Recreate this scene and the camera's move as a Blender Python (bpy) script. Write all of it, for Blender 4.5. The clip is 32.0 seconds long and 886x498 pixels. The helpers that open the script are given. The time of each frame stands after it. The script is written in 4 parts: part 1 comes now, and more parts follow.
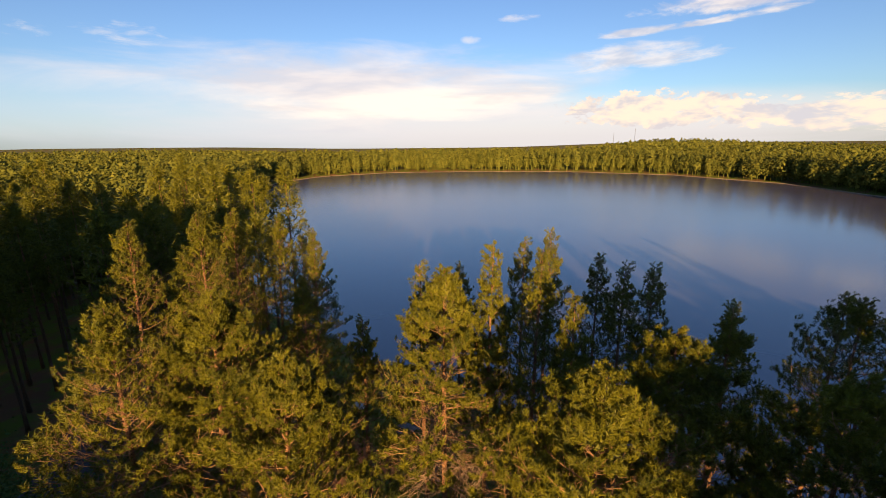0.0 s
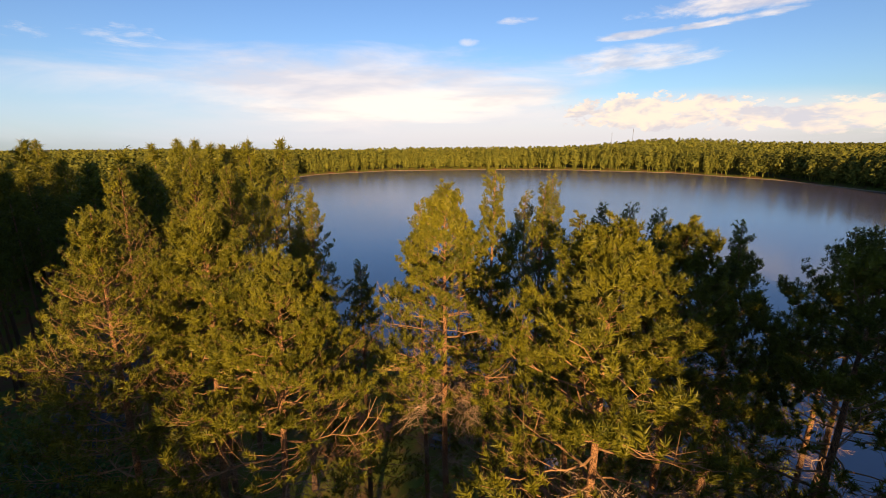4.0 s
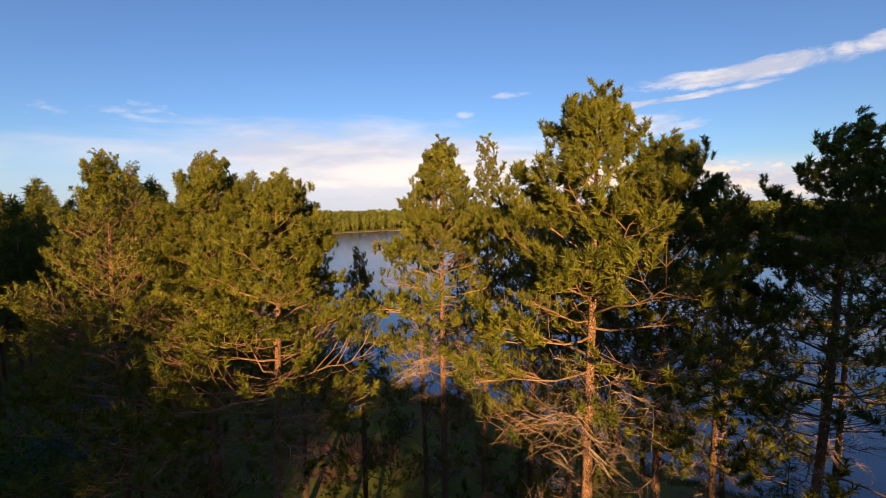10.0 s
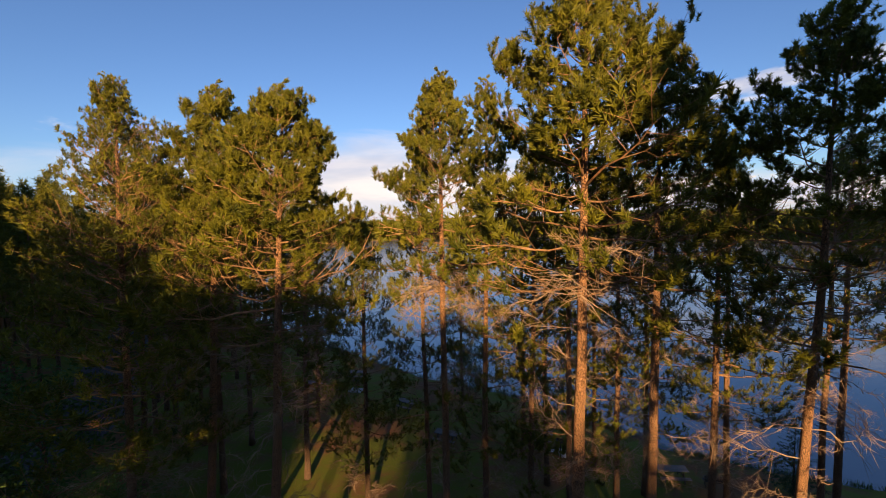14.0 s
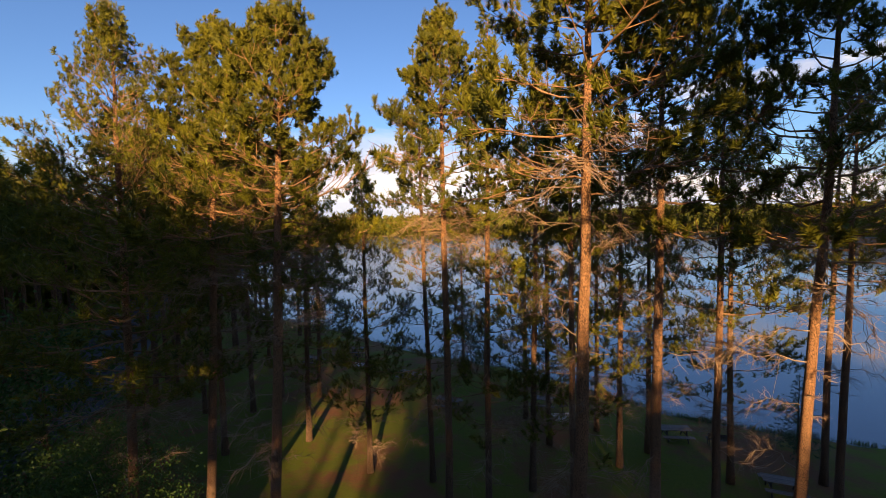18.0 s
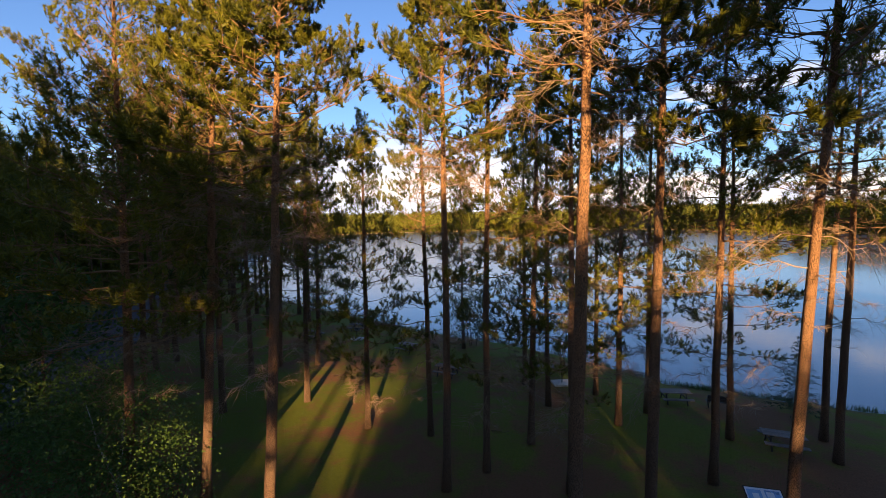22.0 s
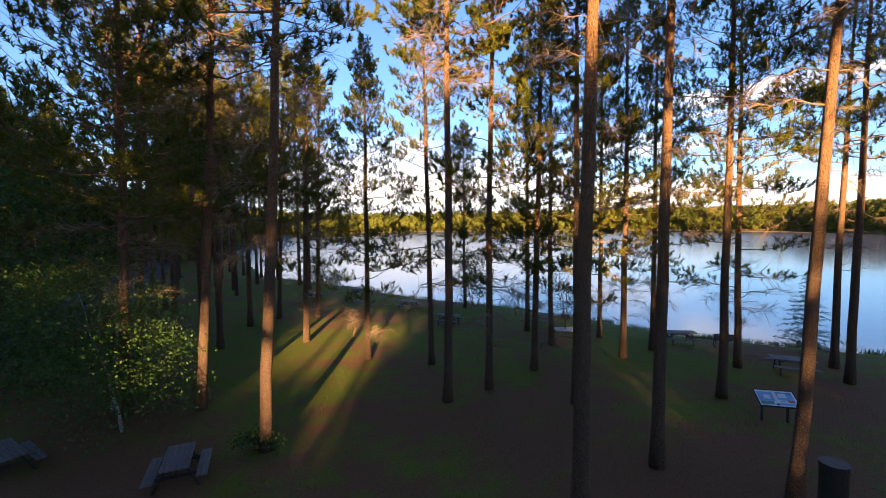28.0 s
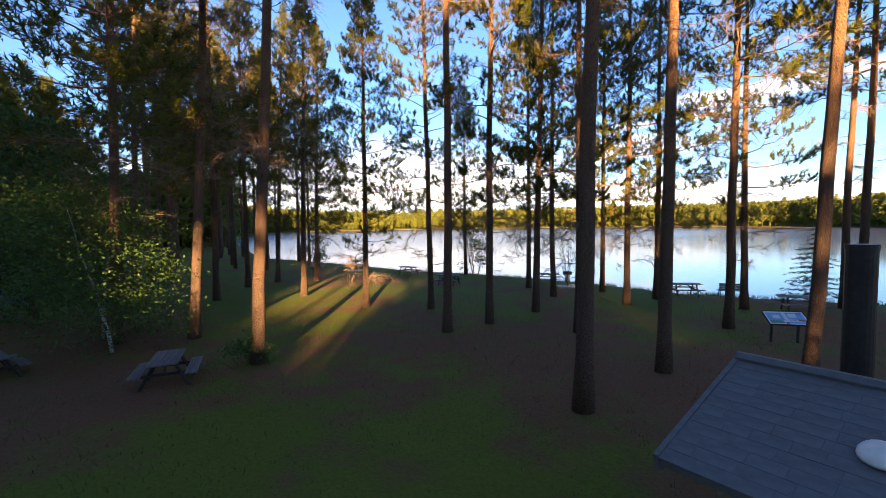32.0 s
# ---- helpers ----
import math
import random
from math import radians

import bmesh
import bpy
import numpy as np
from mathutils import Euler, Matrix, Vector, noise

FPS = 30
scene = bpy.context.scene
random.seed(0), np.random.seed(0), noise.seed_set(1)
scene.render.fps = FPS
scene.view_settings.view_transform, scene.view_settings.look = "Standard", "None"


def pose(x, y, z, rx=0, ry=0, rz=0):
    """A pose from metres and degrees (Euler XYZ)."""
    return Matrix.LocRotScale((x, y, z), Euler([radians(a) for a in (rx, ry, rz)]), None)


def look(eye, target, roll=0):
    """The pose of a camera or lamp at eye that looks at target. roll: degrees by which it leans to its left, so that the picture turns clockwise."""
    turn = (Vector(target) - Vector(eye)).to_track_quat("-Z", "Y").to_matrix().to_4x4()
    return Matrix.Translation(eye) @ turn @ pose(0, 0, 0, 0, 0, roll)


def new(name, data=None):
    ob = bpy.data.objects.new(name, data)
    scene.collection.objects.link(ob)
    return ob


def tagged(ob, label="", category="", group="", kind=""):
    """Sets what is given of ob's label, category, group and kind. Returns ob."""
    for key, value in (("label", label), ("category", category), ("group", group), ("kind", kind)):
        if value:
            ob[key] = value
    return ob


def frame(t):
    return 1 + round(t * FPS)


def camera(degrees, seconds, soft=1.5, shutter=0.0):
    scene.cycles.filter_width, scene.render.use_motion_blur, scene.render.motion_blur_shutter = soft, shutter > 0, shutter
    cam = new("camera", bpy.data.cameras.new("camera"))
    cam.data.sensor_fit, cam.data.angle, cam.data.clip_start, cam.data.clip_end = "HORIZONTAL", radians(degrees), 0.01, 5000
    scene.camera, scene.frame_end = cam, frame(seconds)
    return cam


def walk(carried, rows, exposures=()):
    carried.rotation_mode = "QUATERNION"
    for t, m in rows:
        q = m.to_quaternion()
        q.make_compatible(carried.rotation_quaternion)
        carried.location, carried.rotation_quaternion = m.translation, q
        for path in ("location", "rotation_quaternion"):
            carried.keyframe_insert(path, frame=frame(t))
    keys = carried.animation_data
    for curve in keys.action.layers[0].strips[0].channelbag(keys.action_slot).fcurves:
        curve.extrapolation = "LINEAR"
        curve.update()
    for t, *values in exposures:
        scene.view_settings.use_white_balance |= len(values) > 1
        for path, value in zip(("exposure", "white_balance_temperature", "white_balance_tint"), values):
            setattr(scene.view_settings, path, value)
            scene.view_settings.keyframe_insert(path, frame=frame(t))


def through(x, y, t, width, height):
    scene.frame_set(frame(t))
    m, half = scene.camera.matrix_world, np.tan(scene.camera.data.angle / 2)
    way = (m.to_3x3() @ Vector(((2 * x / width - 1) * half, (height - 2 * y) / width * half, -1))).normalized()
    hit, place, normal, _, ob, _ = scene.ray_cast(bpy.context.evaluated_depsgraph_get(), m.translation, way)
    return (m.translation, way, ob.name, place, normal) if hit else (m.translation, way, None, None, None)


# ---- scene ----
cam = camera(90.8, 32.0, soft=0.8)
PATH = [
    (0, (0.948, 1.995, 27.602), (0.86, 3.931, 27.108), -0.6),
    (0.5, (0.953, 1.943, 27.167), (0.865, 3.88, 26.679), -0.4),
    (1, (0.917, 1.941, 26.738), (0.83, 3.878, 26.248), -0.4),
    (1.5, (0.88, 1.96, 26.283), (0.793, 3.897, 25.793), -0.4),
    (2, (0.87, 1.955, 25.852), (0.783, 3.892, 25.362), -0.5),
    (2.5, (0.852, 1.933, 25.443), (0.767, 3.871, 24.956), -0.4),
    (3, (0.833, 1.871, 25.062), (0.752, 3.809, 24.576), -0.4),
    (3.5, (0.82, 1.8, 24.718), (0.74, 3.739, 24.232), -0.4),
    (5.5, (0.948, 1.387, 23.413), (0.865, 3.326, 22.928), -1.2),
    (6, (0.948, 1.282, 23.05), (0.866, 3.224, 22.578), -1.2),
    (6.5, (0.979, 1.206, 22.726), (0.899, 3.163, 22.319), -1.1),
    (7, (0.999, 1.098, 22.38), (0.921, 3.065, 22.032), -1.1),
    (7.5, (1.009, 1.015, 22.106), (0.931, 2.99, 21.802), -1.1),
    (8, (0.979, 0.888, 21.874), (0.903, 2.868, 21.599), -1.0),
    (8.5, (0.989, 0.769, 21.546), (0.911, 2.752, 21.3), -1.0),
    (9, (0.983, 0.69, 21.181), (0.904, 2.675, 20.955), -1.0),
    (9.5, (0.935, 0.645, 20.724), (0.859, 2.633, 20.518), -1.1),
    (10, (0.937, 0.594, 20.319), (0.861, 2.582, 20.118), -1.1),
    (10.5, (0.954, 0.542, 19.916), (0.876, 2.531, 19.722), -1.1),
    (11, (0.988, 0.48, 19.532), (0.909, 2.47, 19.346), -1.2),
    (11.5, (1.028, 0.4, 19.161), (0.946, 2.39, 18.982), -1.2),
    (12, (1.059, 0.31, 18.777), (0.976, 2.3, 18.604), -1.3),
    (12.5, (1.077, 0.23, 18.367), (0.992, 2.222, 18.201), -1.3),
    (13, (1.084, 0.166, 17.938), (0.996, 2.158, 17.782), -1.2),
    (13.5, (1.095, 0.116, 17.515), (1.003, 2.108, 17.367), -1.2),
    (14, (1.118, 0.082, 17.108), (1.021, 2.074, 16.967), -1.3),
    (14.5, (1.141, 0.054, 16.714), (1.038, 2.047, 16.578), -1.3),
    (16.5, (1.065, 0.042, 15.447), (0.967, 2.035, 15.309), -1.7),
    (17, (1.073, 0.052, 15.142), (0.972, 2.045, 14.999), -1.6),
    (17.5, (1.052, 0.057, 14.853), (0.951, 2.049, 14.708), -1.6),
    (18, (1.035, 0.054, 14.588), (0.935, 2.046, 14.441), -1.6),
    (18.5, (1.049, 0.04, 14.338), (0.947, 2.031, 14.19), -1.4),
    (19, (1.072, 0.013, 14.083), (0.967, 2.005, 13.934), -1.2),
    (19.5, (1.079, -0.006, 13.806), (0.974, 1.985, 13.655), -1.2),
    (20, (1.074, -0.013, 13.483), (0.969, 1.979, 13.332), -1.2),
    (20.5, (1.067, -0.025, 13.11), (0.961, 1.967, 12.961), -1.2),
    (21, (1.059, -0.042, 12.725), (0.954, 1.949, 12.578), -1.2),
    (21.5, (1.051, -0.046, 12.365), (0.946, 1.946, 12.219), -1.2),
    (22, (1.047, -0.033, 12.034), (0.943, 1.959, 11.887), -1.1),
    (22.5, (1.059, -0.018, 11.699), (0.954, 1.973, 11.552), -1.0),
    (23, (1.081, -0.012, 11.331), (0.974, 1.98, 11.188), -0.9),
    (23.5, (1.094, -0.004, 10.951), (0.985, 1.988, 10.812), -0.8),
    (24, (1.088, 0.018, 10.586), (0.979, 2.01, 10.448), -0.8),
    (24.5, (1.072, 0.05, 10.23), (0.962, 2.042, 10.094), -0.8),
    (25, (1.06, 0.08, 9.874), (0.949, 2.073, 9.74), -0.8),
    (25.5, (1.054, 0.101, 9.519), (0.943, 2.094, 9.386), -0.8),
    (27.5, (1.014, 0.049, 8.041), (0.901, 2.042, 7.918), -0.8),
    (28, (0.93, 0.049, 7.72), (0.82, 2.042, 7.595), -0.7),
    (28.5, (0.874, 0.061, 7.392), (0.765, 2.054, 7.266), -0.7),
    (29, (0.871, 0.088, 7.046), (0.761, 2.081, 6.919), -0.7),
    (29.5, (0.914, 0.125, 6.662), (0.801, 2.118, 6.535), -0.8),
    (30, (0.973, 0.165, 6.238), (0.855, 2.157, 6.112), -0.9),
    (30.5, (1.021, 0.202, 5.801), (0.898, 2.195, 5.678), -0.9),
    (31, (1.04, 0.239, 5.376), (0.916, 2.232, 5.255), -0.9),
    (31.5, (1.02, 0.281, 4.966), (0.898, 2.274, 4.845), -0.9),
    (32, (0.969, 0.33, 4.57), (0.853, 2.323, 4.45), -0.8),
]
EXPOSURE = [(0, 1.55, 7250), (3, 1.55, 7150), (9, 1.45, 6700), (13, 1.45, 6700), (19, 1.75, 6800), (23, 2.05, 6800), (28, 2.5, 6700), (32, 2.75, 6700)]
walk(cam, [(t, look(eye, target, roll)) for t, eye, target, roll in PATH], [(t, stops, warmth, 13) for t, stops, warmth in EXPOSURE])

# light of the evening: a low sun behind the camera, over the lake
SUN_EL, SUN_AZ = 11.0, 176.6
sun = new("sun", bpy.data.lights.new("sun", "SUN"))
sun.data.energy, sun.data.angle, sun.data.color = 5.2, radians(0.6), (1.0, 0.62, 0.28)
sa = radians(SUN_AZ)
sun_from = Vector((math.sin(sa) * math.cos(radians(SUN_EL)), math.cos(sa) * math.cos(radians(SUN_EL)), math.sin(radians(SUN_EL))))
sun.rotation_euler = sun_from.to_track_quat("Z", "Y").to_euler()

world = bpy.data.worlds.new("sky")
scene.world = world
world.use_nodes = True
wt = world.node_tree
wt.nodes.clear()


class Net:
    """Short way to write node trees."""

    def __init__(self, tree):
        self.tree = tree

    def node(self, kind, **props):
        n = self.tree.nodes.new(kind)
        for k, v in props.items():
            setattr(n, k, v)
        return n

    def put(self, socket, value):
        if isinstance(value, bpy.types.NodeSocket):
            self.tree.links.new(value, socket)
        elif value is not None:
            socket.default_value = value

    def math(self, op, a, b=None, c=None, clamp=False):
        n = self.node("ShaderNodeMath", operation=op, use_clamp=clamp)
        for s, v in zip(n.inputs, (a, b, c)):
            self.put(s, v)
        return n.outputs[0]

    def ramp(self, v, lo, hi, to_lo=0.0, to_hi=1.0):
        n = self.node("ShaderNodeMapRange", interpolation_type="SMOOTHSTEP")
        for s, x in zip(n.inputs, (v, lo, hi, to_lo, to_hi)):
            self.put(s, x)
        return n.outputs[0]

    def mix(self, f, a, b):
        n = self.node("ShaderNodeMix", data_type="RGBA")
        self.put(n.inputs[0], f)
        self.put(n.inputs[6], a)
        self.put(n.inputs[7], b)
        return n.outputs[2]

    def noise(self, vec, scale, detail=3.0, rough=0.55, distort=0.0):
        n = self.node("ShaderNodeTexNoise")
        self.put(n.inputs["Vector"], vec)
        self.put(n.inputs["Scale"], scale)
        self.put(n.inputs["Detail"], detail)
        self.put(n.inputs["Roughness"], rough)
        self.put(n.inputs["Distortion"], distort)
        return n.outputs[0]

    def combine(self, x, y, z=0.0):
        n = self.node("ShaderNodeCombineXYZ")
        for s, v in zip(n.inputs, (x, y, z)):
            self.put(s, v)
        return n.outputs[0]


def rgb(r, g, b):
    return (r, g, b, 1.0)


w = Net(wt)
sky = w.node("ShaderNodeTexSky", sky_type="NISHITA", sun_disc=False)
sky.sun_elevation, sky.sun_rotation = radians(SUN_EL + 2), radians(SUN_AZ)
sky.altitude, sky.air_density, sky.dust_density, sky.ozone_density = 300, 1.0, 0.6, 2.5
coords = w.node("ShaderNodeTexCoord").outputs["Generated"]
sep = w.node("ShaderNodeSeparateXYZ")
w.put(sep.inputs[0], coords)
az = w.math("MULTIPLY", w.math("ARCTAN2", sep.outputs[0], sep.outputs[1]), 57.296)
el = w.math("MULTIPLY", w.math("ARCSINE", sep.outputs[2]), 57.296)


def cloud(col, tone, a0, e0, wa, we, sx, sy, lo, hi, strength, slope=0.0, seed=0.0, edge=1.3, grain=1.0):
    """Lays one drift of cloud over the sky: an uneven patch round azimuth a0 and elevation e0, in degrees."""
    da = w.math("SUBTRACT", az, a0)
    de = w.math("SUBTRACT", w.math("SUBTRACT", el, e0), w.math("MULTIPLY", da, slope))
    r2 = w.math("ADD", w.math("POWER", w.math("DIVIDE", w.math("ABSOLUTE", da), wa), 2.0),
                w.math("POWER", w.math("DIVIDE", w.math("ABSOLUTE", de), we), 2.0))
    body = w.math("SUBTRACT", 1.0, r2)
    n = w.noise(w.combine(w.math("MULTIPLY", az, sx), w.math("MULTIPLY", el, sy), seed), 1.0, 6.0, 0.6, 0.4)
    dens = w.math("ADD", w.math("MULTIPLY", body, edge), w.math("MULTIPLY", w.math("SUBTRACT", n, 0.5), 5.0 * grain))
    dens = w.math("MULTIPLY", w.ramp(dens, lo, hi), w.ramp(r2, 1.9, 0.9))
    return w.mix(w.math("MULTIPLY", dens, strength), col, tone)


def tone(dark, light, sx, sy, seed):
    n = w.noise(w.combine(w.math("MULTIPLY", az, sx), w.math("MULTIPLY", el, sy), seed), 1.0, 4.0, 0.55, 0.3)
    return w.mix(w.ramp(n, 0.36, 0.6), dark, light)


SKY = 0.046
base_sky = w.node("ShaderNodeMix", data_type="RGBA", blend_type="MULTIPLY")
base_sky.inputs[0].default_value = 1.0
w.put(base_sky.inputs[6], sky.outputs[0])
base_sky.inputs[7].default_value = rgb(0.80, 0.98, 1.28)
col = base_sky.outputs[2]
white, warm, grey, blue_grey = rgb(7.9, 7.4, 7.1), rgb(8.3, 7.1, 5.9), rgb(5.0, 5.2, 6.0), rgb(4.5, 5.6, 7.2)
bank = tone(rgb(5.5, 5.6, 6.4), rgb(7.3, 6.9, 7.0), 0.06, 0.3, 3.1)
col = cloud(col, blue_grey, -30, 2.5, 40, 6.0, 0.03, 0.12, 0.0, 1.8, 0.7, 0, 1.7, 1.4, 0.35)
col = cloud(col, rgb(6.5, 6.4, 7.0), 8, 1.0, 62, 4.6, 0.03, 0.15, 0.0, 1.6, 0.8, 0, 8.7, 1.6, 0.3)
col = cloud(col, bank, -13, 5.7, 36, 6.0, 0.05, 0.22, 0.0, 2.1, 0.92, 0.0, 5.2, 1.5, 0.75)
col = cloud(col, tone(rgb(6.6, 6.3, 6.5), rgb(8.5, 7.9, 7.5), 0.08, 0.5, 11.3), -9, 4.2, 23, 2.5, 0.07, 0.4, 0.0, 1.6, 0.92, 0.02, 9.4, 1.6, 0.8)
col = cloud(col, tone(grey, white, 0.2, 0.5, 2.2), 20.5, 8.6, 8.5, 1.6, 0.12, 0.45, 0.1, 1.5, 0.7, 0.03, 12.1, 1.2, 1.0)
col = cloud(col, tone(grey, white, 0.2, 0.5, 7.2), 20.0, 11.1, 5.5, 0.55, 0.16, 0.8, 0.1, 1.5, 0.75, 0.02, 13.1, 1.2, 0.9)
col = cloud(col, tone(rgb(5.4, 5.3, 5.8), warm, 0.35, 0.7, 6.6), 22.5, 2.9, 11.5, 2.1, 0.5, 0.85, 0.1, 0.6, 0.95, 0.0, 14.6, 1.3, 0.9)
col = cloud(col, tone(rgb(5.2, 5.3, 6.0), warm, 0.3, 0.8, 4.6), 38, 2.0, 13, 1.7, 0.35, 0.8, 0.1, 0.8, 0.9, 0.0, 17.6, 1.2, 1.0)
col = cloud(col, tone(rgb(4.9, 5.1, 6.1), white, 0.16, 0.8, 7.3), 32, 13.2, 15.5, 1.2, 0.2, 0.5, 0.1, 1.5, 0.85, 0.03, 21.0, 1.25, 0.9)
col = cloud(col, tone(grey, white, 0.2, 0.7, 3.3), 29, 11.5, 6.5, 0.5, 0.22, 0.9, 0.2, 1.4, 0.75, 0.06, 23.0, 1.2, 0.9)
col = cloud(col, white, 6.5, 13.3, 2.6, 0.45, 0.4, 1.0, 0.2, 1.6, 0.5, 0.03, 24.5, 1.2, 0.6)
col = cloud(col, white, 1.0, 11.2, 1.5, 0.5, 0.4, 0.8, 0.0, 1.4, 0.45, 0.0, 25.5, 1.2, 0.6)
col = cloud(col, white, -36, 10.4, 5.0, 1.4, 0.25, 0.9, 0.5, 2.0, 0.4, -0.05, 27.0, 1.2, 1.1)
col = cloud(col, white, -44.0, 9.8, 2.5, 0.9, 0.3, 0.9, 0.5, 1.8, 0.35, -0.05, 28.0, 1.2, 1.0)
back = w.node("ShaderNodeBackground")
w.put(back.inputs[0], col)
back.inputs[1].default_value = SKY
w.put(w.node("ShaderNodeOutputWorld").inputs[0], back.outputs[0])


# ---- materials ----
def material(name, rough=0.8, spec=0.3, metal=0.0):
    m = bpy.data.materials.new(name)
    m.use_nodes = True
    n = Net(m.node_tree)
    p = m.node_tree.nodes["Principled BSDF"]
    p.inputs["Roughness"].default_value = rough
    p.inputs["Specular IOR Level"].default_value = spec
    p.inputs["Metallic"].default_value = metal
    return m, n, p


def bump(n, p, height, strength, distance):
    b = n.node("ShaderNodeBump")
    b.inputs["Strength"].default_value, b.inputs["Distance"].default_value = strength, distance
    n.put(b.inputs["Height"], height)
    n.put(p.inputs["Normal"], b.outputs[0])


def object_coords(n):
    return n.node("ShaderNodeTexCoord").outputs["Object"]


def stretched(n, v, sx, sy, sz):
    m = n.node("ShaderNodeMapping")
    m.inputs["Scale"].default_value = (sx, sy, sz)
    n.put(m.inputs[0], v)
    return m.outputs[0]


def plain(name, a, b, scale=6.0, rough=0.7, spec=0.3, metal=0.0, relief=0.2, stretch=(1, 1, 1), depth=0.01):
    """Two-toned surface with a fine and a coarse variation and a little relief."""
    m, n, p = material(name, rough, spec, metal)
    v = stretched(n, object_coords(n), *stretch)
    fine, coarse = n.noise(v, scale * 5, 5.0), n.noise(v, scale * 0.5, 3.0)
    f = n.math("ADD", n.math("MULTIPLY", fine, 0.55), n.math("MULTIPLY", coarse, 0.45))
    f = n.math("ADD", n.ramp(f, 0.35, 0.65), n.math("MULTIPLY", n.math("SUBTRACT", n.node("ShaderNodeObjectInfo").outputs["Random"], 0.5), 0.4), clamp=True)
    n.put(p.inputs["Base Color"], n.mix(f, rgb(*a), rgb(*b)))
    bump(n, p, fine, relief, depth)
    return m


def leaf_material(name, dark, light, rough=0.55, through=0.25, spec=0.25, patch=2.6):
    m, n, p = material(name, rough, spec)
    isl = n.node("ShaderNodeNewGeometry").outputs["Random Per Island"]
    obj = n.node("ShaderNodeObjectInfo").outputs["Random"]
    big = n.noise(object_coords(n), patch, 2.0)
    f = n.math("ADD", n.math("MULTIPLY", isl, 0.35), n.math("ADD", n.math("MULTIPLY", obj, 0.3), n.math("MULTIPLY", n.math("SUBTRACT", big, 0.36), 1.5)), clamp=True)
    c = n.mix(f, rgb(*dark), rgb(*light))
    n.put(p.inputs["Base Color"], c)
    tr = n.node("ShaderNodeBsdfTranslucent")
    n.put(tr.inputs[0], c)
    ms = n.node("ShaderNodeMixShader")
    ms.inputs[0].default_value = through
    n.put(ms.inputs[1], p.outputs[0])
    n.put(ms.inputs[2], tr.outputs[0])
    out = [x for x in m.node_tree.nodes if x.type == "OUTPUT_MATERIAL"][0]
    n.put(out.inputs[0], ms.outputs[0])
    return m


needles = leaf_material("pine_needles", (0.029, 0.046, 0.007), (0.188, 0.184, 0.016), 0.5, 0.3)
far_leaves = leaf_material("far_foliage", (0.035, 0.055, 0.012), (0.165, 0.168, 0.03), 0.8, 0.2, 0.1, 0.21)
leaves = leaf_material("broad_leaves", (0.024, 0.058, 0.012), (0.085, 0.155, 0.03), 0.5, 0.3)
spruce_leaves = leaf_material("spruce_needles", (0.015, 0.035, 0.015), (0.04, 0.075, 0.03))
grass_blades = leaf_material("grass", (0.03, 0.06, 0.012), (0.09, 0.14, 0.03), 0.6, 0.3)

# pine bark: grey plates low down, orange and flaking higher up
bark, n, p = material("pine_bark", 0.85, 0.2)
oc = object_coords(n)
plates = n.node("ShaderNodeTexVoronoi", feature="DISTANCE_TO_EDGE")
n.put(plates.inputs["Vector"], stretched(n, oc, 9, 9, 2.4))
crack = n.ramp(plates.outputs["Distance"], 0.02, 0.16)
s3 = n.node("ShaderNodeSeparateXYZ")
n.put(s3.inputs[0], oc)
high = n.ramp(n.math("ADD", s3.outputs[2], n.math("MULTIPLY", n.noise(oc, 1.2, 3.0), 5.0)), 6.0, 14.0)
low_c = n.mix(n.noise(oc, 7.0, 4.0), rgb(0.11, 0.07, 0.05), rgb(0.25, 0.16, 0.11))
high_c = n.mix(n.noise(oc, 6.0, 4.0), rgb(0.26, 0.13, 0.065), rgb(0.42, 0.24, 0.13))
n.put(p.inputs["Base Color"], n.mix(n.ramp(crack, 0.0, 1.0, 0.08, 1.0), rgb(0.07, 0.045, 0.03), n.mix(high, low_c, high_c)))
bump(n, p, crack, 1.0, 0.05)

limb_bark = plain("limb_bark", (0.12, 0.07, 0.035), (0.27, 0.16, 0.085), 4.0, 0.85, 0.2)
dead_wood = plain("dead_wood", (0.13, 0.09, 0.06), (0.29, 0.205, 0.14), 4.0, 0.85, 0.2)
birch_bark = plain("birch_bark", (0.10, 0.09, 0.085), (0.5, 0.48, 0.45), 2.0, 0.7, 0.3, stretch=(1, 1, 6))
grey_wood = plain("weathered_wood", (0.08, 0.068, 0.068), (0.18, 0.158, 0.152), 3.0, 0.75, 0.35, stretch=(1, 8, 8))
steel = plain("galvanised_steel", (0.30, 0.30, 0.31), (0.45, 0.45, 0.46), 4.0, 0.45, 0.5, 0.8)
black_steel = plain("blackened_steel", (0.02, 0.02, 0.02), (0.05, 0.045, 0.04), 5.0, 0.6, 0.4, 0.3)
concrete = plain("concrete", (0.36, 0.35, 0.33), (0.52, 0.51, 0.48), 3.0, 0.9, 0.2)
roof_cement = plain("cement_shakes", (0.11, 0.115, 0.12), (0.145, 0.15, 0.155), 2.0, 0.75, 0.35)
tan_wall = plain("tan_concrete", (0.30, 0.24, 0.17), (0.42, 0.35, 0.26), 3.0, 0.9, 0.2, relief=0.6)
vent_plastic = plain("dark_vent_pipe", (0.018, 0.014, 0.013), (0.035, 0.028, 0.025), 3.0, 0.5, 0.4)
dome_white = plain("white_plastic", (0.72, 0.68, 0.6), (0.85, 0.82, 0.75), 3.0, 0.4, 0.5)
